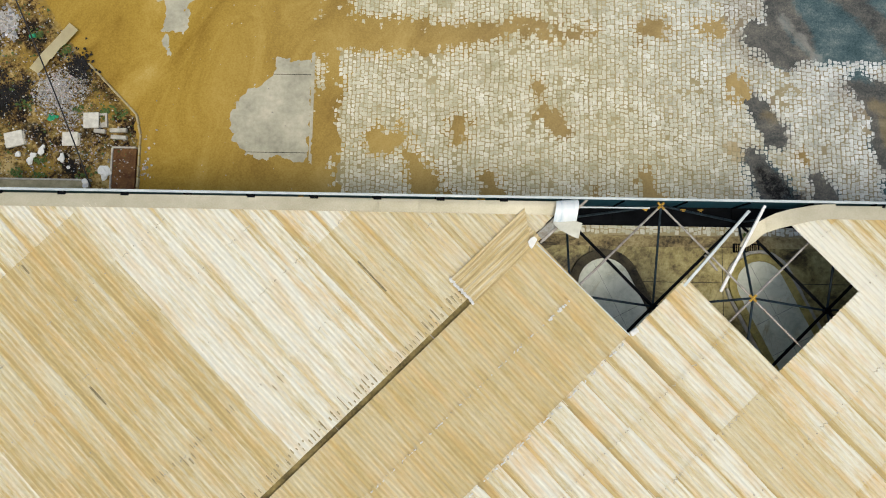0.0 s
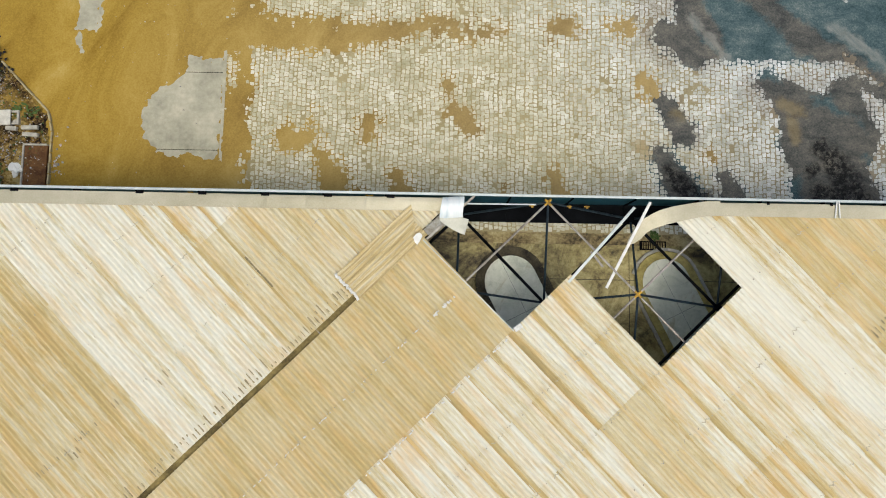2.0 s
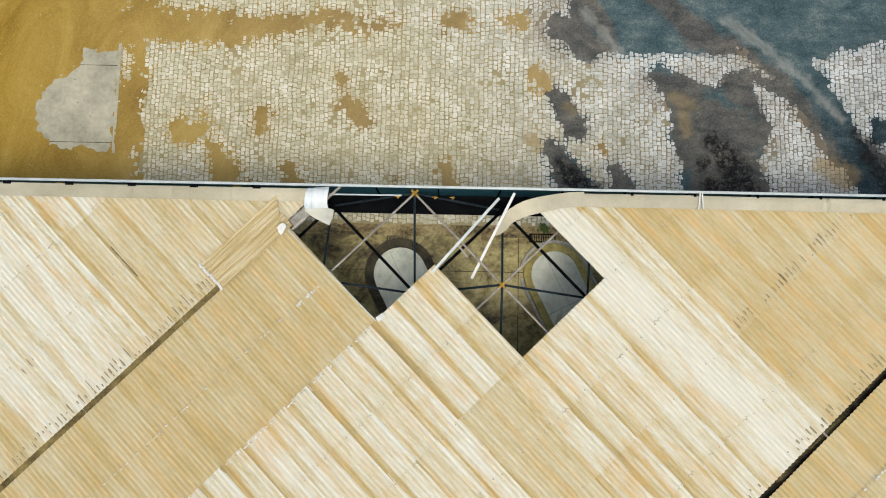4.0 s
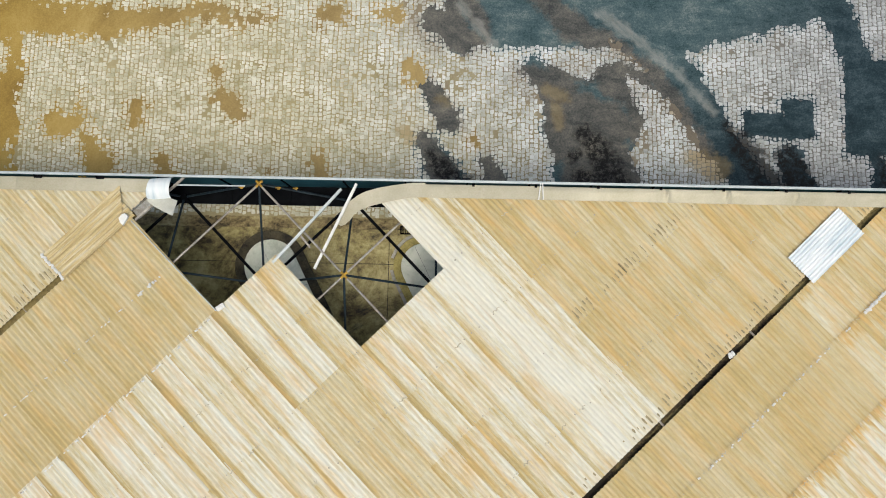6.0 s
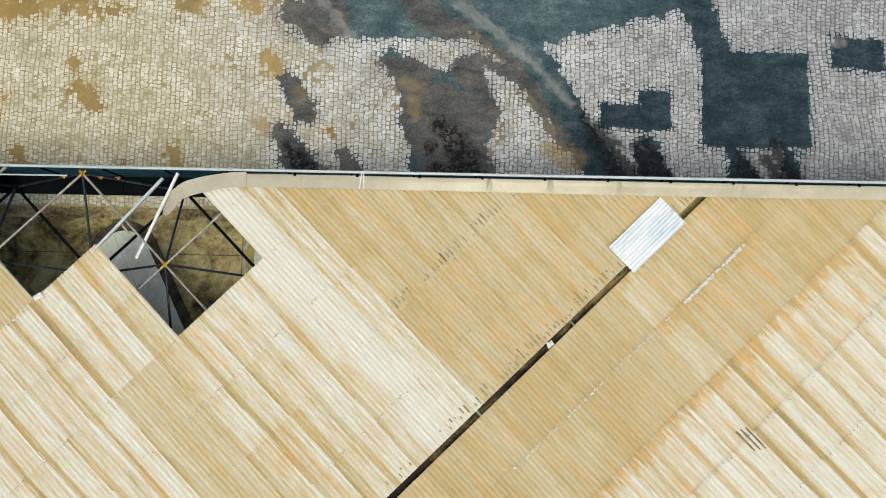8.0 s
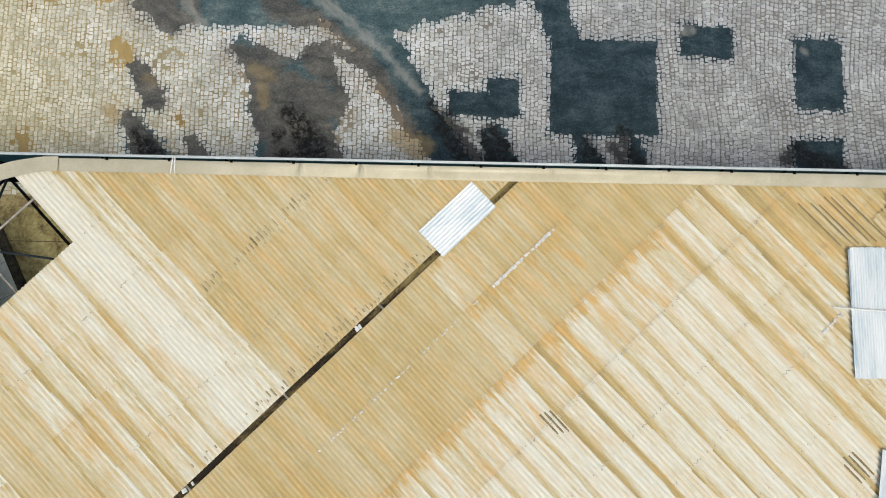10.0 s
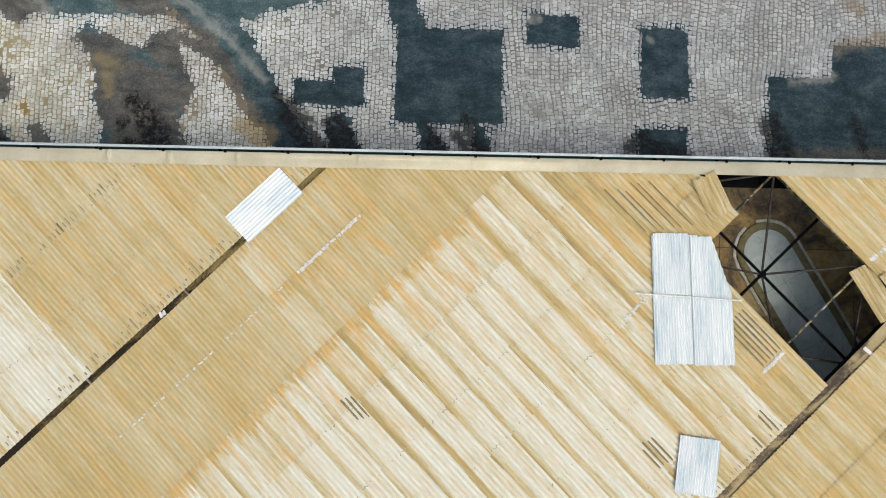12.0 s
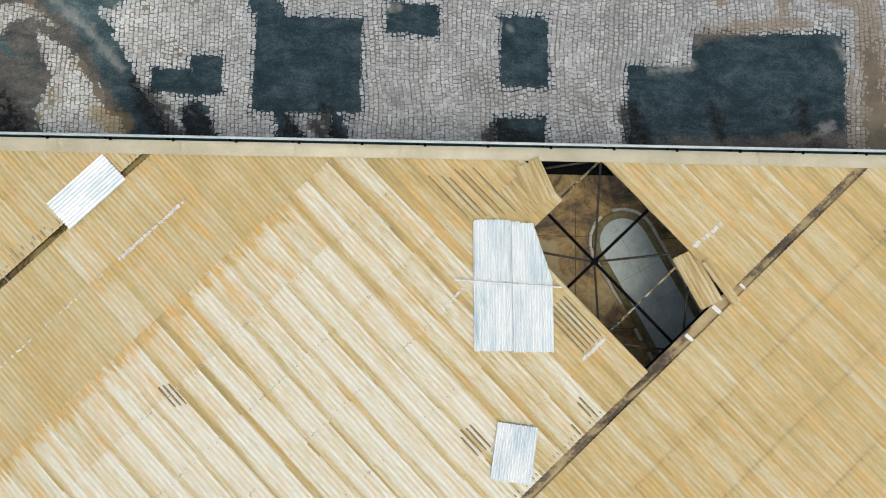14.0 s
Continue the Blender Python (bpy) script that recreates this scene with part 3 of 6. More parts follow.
SOOT_STAINS = [  # oil and ash
    (21.5, 7.2, 22.3, 6.3, 0.39, 0.65), (22.3, 6.3, 22.8, 5, 0.65, 0.78), (20.85, 6.1, 20.95, 6, 0.16, 0.13), (21.2, 6.25, 21.3, 6.3, 0.2, 0.16), (21.4, 5, 23.4, 4.3, 0.52, 0.65),
    (28.2, 7.7, 28.7, 6.6, 0.2, 0.35), (28.8, 7.0, 30.2, 4.6, 0.45, 0.8), (31, 6.3, 31.5, 4.4, 0.59, 0.91), (29.4, 6.2, 29.9, 5.2, 0.39, 0.52), (35.2, 6.2, 36.0, 4.4, 0.3, 0.6),
    (37.0, 6.6, 37.8, 4.6, 0.3, 0.5), (36.6, 5.9, 37.2, 4.8, 0.25, 0.35), (45.2, 5.9, 47, 4.6, 0.39, 0.78), (51.2, 6.9, 51.5, 4.6, 0.33, 0.78), (50.7, 6.9, 50.8, 6.4, 0.2, 0.26),
    (54.8, 7.2, 55.3, 5.7, 0.2, 0.36), (59.1, 7.2, 59.2, 6, 0.2, 0.33), (57.9, 6.86, 58.1, 6.86, 0.17, 0.2), (58.5, 6.8, 58.6, 6.8, 0.16, 0.16), (59.55, 5.5, 59.6, 5.4, 0.26, 0.26),
    (14.3, 6.1, 15.7, 4.6, 0.26, 0.72), (45, 6, 44.6, 5.4, 0.2, 0.39),
    (-17.2, 10.3, -17.0, 10.8, 0.38, 0.3), (-20.6, 8.7, -20.1, 9.2, 0.75, 0.5), (-19.8, 9.3, -19.4, 9.6, 0.4, 0.3), (-17.5, 6.1, -17.1, 5.7, 0.3, 0.45),
    (-19.3, 7.5, -18.9, 7.4, 0.3, 0.2), (-14.6, 7.5, -14.5, 7.6, 0.15, 0.15), (-18.8, 12.5, -18.6, 12.4, 0.25, 0.2), (-19.0, 11.8, -18.8, 11.6, 0.35, 0.2), (-16.6, 7.4, -16.2, 7.3, 0.2, 0.15),
]
PALE_STAINS = [  # pale dust dragged along by wheels
    (15.7, 13.2, 17.3, 11.4, 0.22, 0.2), (22.1, 13.0, 23.4, 12.2, 0.25, 0.3), (23.4, 12.2, 25.8, 10.2, 0.22, 0.2), (25.8, 10.2, 27.6, 8.3, 0.2, 0.12),
    (52.1, 8.7, 53.9, 8.95, 0.12, 0.15), (60.0, 6.2, 60.4, 6.3, 0.3, 0.25), (60.8, 10.0, 61.1, 9.6, 0.2, 0.25),
    (45.5, 10.6, 45.6, 10.5, 0.15, 0.1), (39.9, 11.5, 40.3, 11.5, 0.2, 0.2),
]


def stain_layers(xs, ys):
    """How much of each stain lies at each place, nought to one, with wavering outlines: four columns."""
    xs, ys = np.asarray(xs, float), np.asarray(ys, float)
    out = np.zeros((len(xs), 4))
    for k, (spots_, soft) in enumerate(((MUD_STAINS, 0.7), (SOOT_STAINS, 0.7), (PALE_STAINS, 0.5), (OCHRE_STAINS, 0.6))):
        best = np.full(len(xs), 9.0)
        for x0, y0, x1, y1, r0, r1 in spots_:
            dx, dy = x1 - x0, y1 - y0
            q = np.clip(((xs - x0) * dx + (ys - y0) * dy) / (dx * dx + dy * dy), 0, 1)
            best = np.minimum(best, np.hypot(xs - x0 - q * dx, ys - y0 - q * dy) - (r0 + (r1 - r0) * q))
        for i in np.nonzero(best < 0.9)[0]:
            best[i] += 0.22 * rough_noise(xs[i], ys[i], 1.3, 31.0 + k) + 0.12 * rough_noise(xs[i], ys[i], 4.0, 36.0 + k)
        out[:, k] = np.clip(0.5 - best / soft, 0, 1)
    return out


def stained(ob, values=None):
    """Stores the stain layers on a ground mesh, one value for each corner point."""
    me = ob.data
    if values is None:
        co = np.empty(len(me.vertices) * 3)
        me.vertices.foreach_get("co", co)
        values = stain_layers(co[0::3], co[1::3])
    me.color_attributes.new("stain", "FLOAT_COLOR", "POINT").data.foreach_set("color", np.asarray(values, np.float32).ravel())
    return ob


def slab_d(x, y):
    n = 0.35 * rough_noise(x, y, 1.1, 3.0) + 0.22 * rough_noise(x, y, 4.0, 5.0)
    return min(max(d_cap(x, y, -8.2, 8.0, -7.2, 8.3, 1.85, 2.2), x + 6.28, 6.15 - y) + n, d_box(x, y, -7.9, 9.0, -6.28, 11.0) + n,
               d_cap(x, y, -12.8, 14.4, -12.9, 12.6, 0.9, 0.5) + n * 1.6, d_cap(x, y, -13.2, 11.7, -13.0, 11.2, 0.25, 0.2) + n)


def sand_d(x, y):
    n = 0.35 * rough_noise(x, y, 0.8) + 0.3 * rough_noise(x, y, 2.4, 7.0) + 0.2 * rough_noise(x, y, 6.0, 2.0)
    d = x + 5.0 + 0.5 * rough_noise(0, y, 0.5, 9.0) - 0.25 * (y > 12.5)
    for s in SAND_STRIPS:
        d = min(d, d_cap(x, y, *s))
    for s in MUD_STRIPS:
        d = min(d, d_cap(x, y, *s) + 0.15)
    if y < 11.3 or y > 12.9:
        d = max(d, -0.12 - d_box(x, y, -5.98, 8.6, -5.8, 14.0))
    lot = -14.1 if y < 8.15 else (-14.15 - (y - 8.15) * 0.97 if y < 10.7 else -16.6 - (y - 10.7) * 0.75)
    d = max(d, lot - x)
    return d + n * 1.2


def asphalt_d(x, y):
    n = 0.2 * rough_noise(x, y, 0.9, 4.0) + 0.12 * rough_noise(x, y, 3.0, 6.0) + 0.06 * rough_noise(x, y, 8.0, 8.0)
    d = 9.0
    for s in ASPHALT_STRIPS:
        d = min(d, d_cap(x, y, *s) + 0.6 * n)
    for s in ASPHALT_RECTS:
        d = min(d, d_box(x, y, *s) - 0.7 * n)
    return d + n


def cover(x0, x1, y0, y1, step, dist, low, high, soft, dip=None, reach=0.5):
    """A layer that lies over the stones: thick inside its outline, thin and ragged at the edge. Gives its vertices and faces."""
    nx, ny = int((x1 - x0) / step) + 1, int((y1 - y0) / step) + 1
    index, verts = {}, []
    for i in range(nx):
        for j in range(ny):
            x, y = x0 + i * step, y0 + j * step
            d = dist(x, y)
            if d < reach:
                k = max(0.0, min(1.0, -d / soft))
                z = low + (high - low) * k * (2 - k) + 0.006 * rough_noise(x, y, 3.0, 1.0) + 0.009 * rough_noise(x, y, 7.0, 3.0) + 0.007 * rough_noise(x, y, 15.0, 5.0)
                if d > 0:
                    z -= d * 0.03
                if dip:
                    z -= 0.05 * max(0.0, min(1.0, 0.5 - dip(x, y) / 0.4))
                index[i, j] = len(verts)
                verts.append((x, y, z))
    faces = [(index[i, j], index[i + 1, j], index[i + 1, j + 1], index[i, j + 1]) for i, j in index
             if (i + 1, j) in index and (i, j + 1) in index and (i + 1, j + 1) in index]
    return verts, faces


def patches(verts, faces, least):
    """Splits a layer into its separate patches; what is smaller than least faces stays together, last."""
    root = list(range(len(verts)))

    def find(i):
        while root[i] != i:
            root[i] = root[root[i]]
            i = root[i]
        return i

    for f in faces:
        a = find(f[0])
        for i in f[1:]:
            root[find(i)] = a
    bunch = {}
    for f in faces:
        bunch.setdefault(find(f[0]), []).append(f)
    big = [fs for fs in bunch.values() if len(fs) >= least]
    small = [f for fs in bunch.values() if len(fs) < least for f in fs]
    for fs in big + ([small] if small else []):
        used = sorted({i for f in fs for i in f})
        remap = {i: n for n, i in enumerate(used)}
        yield [verts[i] for i in used], [tuple(remap[i] for i in f) for f in fs], fs is small


for vs_, fs_, crumbs in patches(*cover(-22.0, 17.0, 4.0, 15.5, 0.07, sand_d, -0.010, 0.032, 0.85, slab_d, 0.6), 120):
    tagged(raw("sand_crumbs" if crumbs else "sand_drift", vs_, fs_, M_SAND, True), "thin ochre sand caught between the stones" if crumbs else "ochre sand washed over yard and paving in a drift", "sand", kind="stuff")
tagged(raw("mud_film", *cover(21.0, 64.0, 4.0, 12.0, 0.08, lambda x, y: min(d_cap(x, y, *s) for s in MUD_STRIPS) + 0.3 * rough_noise(x, y, 1.5) + 0.2 * rough_noise(x, y, 5.0), -0.012, 0.02, 0.7), M_MUD, True), "thin grey-brown mud film between the paving stones", "mud", kind="stuff")
for vs_, fs_, crumbs in patches(*cover(12.0, 64.0, 4.0, 15.5, 0.07, asphalt_d, -0.012, 0.027, 0.30, None, 0.3), 120):
    if crumbs:
        tagged(stained(raw("asphalt_crumbs", vs_, fs_, M_ASPH, True)), "small asphalt crumbs spread between the stones", "asphalt", kind="stuff")
    else:
        tagged(stained(raw("asphalt_patch", vs_, fs_, M_ASPH, True)), "dark worn asphalt patch laid over the paving stones", "asphalt patch", "asphalt patches", "structure")
yard = tagged(place("yard_slab", joined(box(-10.6, 6.12, -0.05, -6.28, 11.2, 0.0), box(-14.0, 10.8, -0.05, -11.4, 16.0, 0.0)), M_SLAB), "pale worn concrete slab half buried in ochre sand", "slab", kind="structure")
for y_ in (6.55, 10.25):
    tagged(place("slab_joint", box(-9.6, y_, -0.002, -6.3, y_ + 0.03, 0.002), M_KERBDARK), "thin dark joint in the half-buried slab", "joint", kind="structure")
tagged(place("slab_edge", box(-6.28, 6.0, -0.05, -6.14, 13.0, 0.026), M_SLAB), "narrow concrete edging between sand yard and paving", "edging", kind="structure")


# ---- paving stones ----
def joint_bed():
    """Sand and grit that fills the joints, here and there up to the stones' tops."""
    step, v_ = 0.13, []
    nx_, ny_ = int(70.2 / step), int(13.1 / step)
    for i in range(nx_ + 1):
        for j in range(ny_ + 1):
            x, y = -6.13 + i * step, 2.95 + j * step
            rise = max(0.0, rough_noise(x, y, 0.55, 21.0) + 0.6 * rough_noise(x, y, 2.2, 22.0) - 0.2)
            v_.append((x, y, -0.020 + 0.006 * rough_noise(x, y, 5.0, 23.0) + min(0.017, 0.05 * rise) * (1.0 if x < 34 else 0.4)))
    f_ = [(i * (ny_ + 1) + j, (i + 1) * (ny_ + 1) + j, (i + 1) * (ny_ + 1) + j + 1, i * (ny_ + 1) + j + 1) for i in range(nx_) for j in range(ny_)]
    return v_, f_


tagged(stained(raw("joint_sand", *joint_bed(), M_JOINT, True)), "dusty sand filling the joints between paving stones", "joint sand", kind="stuff")
CORNERS = ((-1, -1), (1, -1), (1, 1), (-1, 1))


def stone_points(rng, x, y, w, l, z, turn):
    """A cut stone: foot, shoulder and top rings of eight points with knocked-off corners."""
    c, s = math.cos(turn), math.sin(turn)
    ring = []
    for sx, sy in CORNERS:
        px_, py_ = sx * w / 2 + rng.uniform(-0.02, 0.02), sy * l / 2 + rng.uniform(-0.02, 0.02)
        cut = rng.uniform(0.008, 0.035)
        one, two = (px_ - sx * cut, py_), (px_, py_ - sy * cut)
        ring += [two, one] if sx * sy > 0 else [one, two]
    ring = ring[:]
    out = []
    for grow, h in ((1.0, -0.05), (1.0, z - 0.012), (0.88, z)):
        tip = rng.uniform(-0.02, 0.02), rng.uniform(-0.02, 0.02)
        for a, b_ in ring:
            a, b_ = a * grow, b_ * grow
            out.append((x + a * c - b_ * s, y + a * s + b_ * c, h + (a * tip[0] + b_ * tip[1] if h == z else 0.0)))
    return out


STONE_FACES = [(i, (i + 1) % 8, 8 + (i + 1) % 8, 8 + i) for i in range(8)] + [(8 + i, 8 + (i + 1) % 8, 16 + (i + 1) % 8, 16 + i) for i in range(8)] + [tuple(range(16, 24))]
paving = tagged(new("pavement"), "pale cut-stone paving laid in close rows", "paving", kind="structure")
rng = random.Random(4)
verts, faces, singles, middles = [], [], [], []
col_x = -6.15
while col_x < 64.0:
    w = rng.uniform(0.18, 0.23)
    y = (3.03 if col_x < 20 else 3.45 if col_x < 41 else 3.78) + rng.uniform(0, 0.15)
    while y < 16.0:
        l = rng.uniform(0.165, 0.255) if col_x < 30 else rng.uniform(0.155, 0.235)
        bendy = max(0.0, min(1.0, (col_x - 34.0) / 6.0))
        x = col_x + rng.uniform(-0.017, 0.017) + 0.07 * rough_noise(col_x * 0.3, y, 0.7) + bendy * (0.2 * math.sin((y - 3) * 0.55 + col_x * 0.16) + 0.16 * rough_noise(col_x, y, 0.35, 2.0))
        yy = y + bendy * 0.35 * rough_noise(col_x, y, 0.3, 11.0)
        turn = rng.uniform(-0.09, 0.09) * (1 + bendy) - bendy * 0.11 * math.cos((y - 3) * 0.55 + col_x * 0.16)
        to_sand = sand_d(x, yy + l / 2) if x < 30 else 9.0
        to_tar = asphalt_d(x, yy + l / 2) if x > 11 else 9.0
        ok = to_sand > -1.1 and to_tar > -0.5
        if ok and not (-5.6 < x < -4.9 and rng.random() < 0.5):
            small, thin = (1.0 if rng.random() < 0.88 else rng.uniform(0.75, 0.95)), rng.uniform(0.88, 1.06)
            gap = 0.027
            pts = stone_points(rng, x, yy + l / 2, (w - gap) * small * thin, (l - gap) * small, rng.uniform(-0.012, 0.014), turn)
            if 6.4 < x < 9.3 and 4.1 < yy < 8.6 and len(singles) < 300:
                singles.append((x, yy + l / 2, pts))
            else:
                base = len(verts)
                verts.extend(pts)
                middles.append((x, yy + l / 2, to_sand, to_tar))
                faces.extend([tuple(i + base for i in f) for f in STONE_FACES])
        y += l
    col_x += w
# stones beside sand and asphalt carry a thin film of them
middles = np.array(middles)
films = stain_layers(middles[:, 0], middles[:, 1])
films[:, 0] *= np.where(middles[:, 0] < 50, 0.45, 1.0)
films[:, 3] = np.maximum(films[:, 3], 0.62 * np.clip(0.55 - middles[:, 2] / 0.7, 0, 1))
films[:, 1] = np.maximum(films[:, 1], 0.6 * np.clip(0.5 - middles[:, 3] / 0.3, 0, 1))
rest = stained(raw("paving_field", verts, faces, M_STONE), np.repeat(films, 24, axis=0))
rest.parent = paving
tagged(rest, kind="stuff")

# ---- forecourt under the canopy ----
floor = tagged(place("floor", box(-30, -24, -0.045, 72, 2.93, -0.01), M_FLOOR), "dirty damp concrete forecourt under the canopy", "floor", kind="structure")
M_APRON, t, b = material("olive_stained_concrete", 0.7, 0.0, 0.35)
f = maths(t, "MULTIPLY_ADD", maths(t, "SUBTRACT", grain(t, 6.0, 5.0, 0.7), 0.5), 0.6, grain(t, 0.9, 5.0, 0.65, where(t, 0, (0.6, 1.5, 1)), 0.4))
t.links.new(ramp(t, f, (0.32, (0.05, 0.038, 0.02)), (0.46, (0.22, 0.165, 0.075)), (0.58, (0.36, 0.29, 0.14)), (0.72, (0.50, 0.43, 0.25))), b.inputs["Base Color"])
relief(t, b, f, 0.4, 0.01)
tagged(place("floor_apron", box(-30, 2.5, -0.045, 20, 3.02, -0.004, 0.004), M_APRON), "olive-stained concrete strip between paving and forecourt", "floor", kind="structure")
tagged(place("floor_apron", box(41, 3.43, -0.045, 72, 3.77, -0.008), M_FLOOR), "muddy concrete edge of the forecourt beside the paving", "floor", kind="structure")
tagged(place("floor_apron", box(20, 2.93, -0.045, 72, 3.43, -0.012), M_FLOOR), "dirty concrete apron at the edge of the forecourt", "floor", kind="structure")
# saw-cut joints
for jx in range(-24, 66, 6):
    tagged(place("floor_joint", box(jx + 0.6, -20, -0.012, jx + 0.63, 2.48, -0.006), M_KERBDARK), "dark joint in the forecourt concrete", "joint", kind="structure")
for jy in (-8.0, -3.2, 0.9):
    tagged(place("floor_joint", box(-28, jy, -0.0125, 70, jy + 0.03, -0.0065), M_KERBDARK), "dark joint in the forecourt concrete", "joint", kind="structure")


def pump_island(cx, cy, turn, r_out, r_in, length, kerb_mat, label, pale=False, top_mat=M_ISLAND):
    """A raised island with round ends: kerb blocks round a slab; built along local -y from the arc's centre."""
    isl = thing("pump_island", label, "island", "pump islands")
    isl.matrix_basis = pose(cx, cy, 0, 0, 0, turn)

    def outline(r, n=14):
        pts = [(r * math.cos(math.pi * i / n), r * math.sin(math.pi * i / n)) for i in range(n + 1)]
        return pts + [(-x, -length - y) for x, y in pts]

    b = bmesh.new()
    vs = [b.verts.new((x, y, 0.13)) for x, y in outline(r_in)]
    f = b.faces.new(vs)
    r = bmesh.ops.extrude_face_region(b, geom=[f])
    bmesh.ops.translate(b, verts=[v for v in r["geom"] if isinstance(v, bmesh.types.BMVert)], vec=(0, 0, -0.15))
    bmesh.ops.recalc_face_normals(b, faces=b.faces[:])
    top = part("island_slab", b, top_mat, isl, "smooth blue-grey concrete top")
    for k in range(1, 5):
        part("slab_joint", box(-r_in + 0.02, -k * 1.5 - 0.01, 0.13, r_in - 0.02, -k * 1.5 + 0.006, 0.134), M_CRACK, top)
    part("slab_joint", box(-0.006, -length, 0.13, 0.006, r_in - 0.1, 0.1335), M_CRACK, top)
    # kerb blocks
    line = []
    rm, half = (r_out + r_in) / 2, (r_out - r_in) / 2
    n_arc = 11
    for i in range(n_arc):
        a = math.pi * (i + 0.5) / n_arc
        line.append((rm * math.cos(a), rm * math.sin(a), math.degrees(a) + 90, math.pi * rm / n_arc))
    step = 0.45
    for i in range(int(length / step)):
        y = -(i + 0.5) * step
        line.append((rm, y, 90, step))
        line.append((-rm, y, 90, step))
    rr = random.Random(int(cx * 10))
    shared = place("kerb_block", box(-0.5, -half + 0.005, -0.02, 0.5, half - 0.005, 0.15, 0.012), kerb_mat, isl)
    first = True
    for x, y, a, l in line:
        m = pose(x, y, rr.uniform(-0.01, 0.01), 0, 0, a) @ Matrix.Diagonal((l * (1.07 if y > 0 else 0.97), 1, 1, 1))
        if first:
            shared.matrix_basis, first = m, False
        else:
            again(shared, m, isl)
    if pale:
        # outer row of pale edging stones
        edge = place("edging_stone", box(-0.5, -0.07, -0.02, 0.5, 0.07, 0.11, 0.012), M_KERBPALE, isl)
        first = True
        ro = r_out + 0.085
        spots_ = [(ro * math.cos(math.pi * (i + 0.5) / 9), ro * math.sin(math.pi * (i + 0.5) / 9), math.degrees(math.pi * (i + 0.5) / 9) + 90, math.pi * ro / 9) for i in range(9)]
        spots_ += [(ro, -(i + 0.5) * 0.6, 90, 0.6) for i in range(int(length / 0.6))] + [(-ro, -(i + 0.5) * 0.6, 90, 0.6) for i in range(int(length / 0.6))]
        for x, y, a, l in spots_:
            if rr.random() < 0.05:
                continue
            m = pose(x, y, rr.uniform(-0.015, 0.01), 0, 0, a + rr.uniform(-2, 2)) @ Matrix.Diagonal((l * 0.97, 1, 1, 1))
            if first:
                edge.matrix_basis, first = m, False
            else:
                again(edge, m, isl)
    return isl


pump_island(7.25, 0.75, 27, 1.60, 1.19, 7.0, M_KERBDARK, "long round-ended pump island with sooty black kerb")
pump_island(14.25, 0.85, 27, 1.4, 1.06, 7.0, M_KERB, "long round-ended pump island with mossy yellow kerb", True)
pump_island(50.75, 0.70, 30, 1.4, 1.08, 7.0, M_KERBDIM, "long round-ended pump island with pale broken edging", True, M_SHADEISLAND)

# drain grate with a weed
grate = thing("drain_grate", "rusty dark steel drain grate with a small green weed", "grate")
part("grate_frame", joined(box(13.1, 2.3, -0.01, 14.3, 2.36, 0.02), box(13.1, 2.66, -0.01, 14.3, 2.71, 0.02), box(13.1, 2.36, -0.01, 13.16, 2.66, 0.02), box(14.24, 2.36, -0.01, 14.3, 2.66, 0.02)), M_DARK, grate)
bar = None
for i in range(13):
    x = 13.19 + i * 0.08
    if bar is None:
        bar = part("grate_bar", box(-0.02, 2.36, -0.005, 0.02, 2.66, 0.015), M_DARK, grate)
        bar.matrix_basis = pose(x, 0, 0)
    else:
        again(bar, pose(x, 0, 0), grate)

# ---- canopy: space frame ----
frame_top = thing("space_frame", "steel space frame of pipes with ball nodes under the roof", "roof truss")
S = 4.76
TOP, LOW = (11.42, 0.20), (14.85, -0.22)
ZT, ZB = 4.83, 3.72


def top_at(i, j):
    du, dv = xy(i * S, j * S)
    return Vector((TOP[0] + du, TOP[1] + dv, ZT))


def low_at(i, j):
    du, dv = xy(i * S, j * S)
    return Vector((LOW[0] + du, LOW[1] + dv, ZB))


def inside(p, north=3.72):
    return -17.5 < p.x < 63 and -14.5 < p.y < north


M_IRON = simple("worn_dark_iron_pipe", (0.008, 0.008, 0.008), (0.085, 0.075, 0.065), 0.6, 0.1, 3.0, 40.0, spec=0.2)


M_FLAKED, t, b = material("flaking_painted_pipe", 0.6, 0.1, 0.3)
f = grain(t, 2.2, 5.0, 0.7, None, 0.5)
t.links.new(ramp(t, f, (0.40, (0.012, 0.028, 0.035)), (0.48, (0.05, 0.07, 0.075)), (0.52, (0.40, 0.26, 0.06)), (0.55, (0.34, 0.27, 0.17)), (0.59, (0.46, 0.44, 0.40))), b.inputs["Base Color"])
relief(t, b, f, 0.3, 0.004)


def strut(name, a, c, r, mat):
    if mat is M_CHORD and a.x > 38:
        mat = M_FLAKED
    if mat is M_STRUT and a.x > 38:
        mat = M_IRON
    return part(name, rod(a, c, r, 8), mat, frame_top, smooth=False)


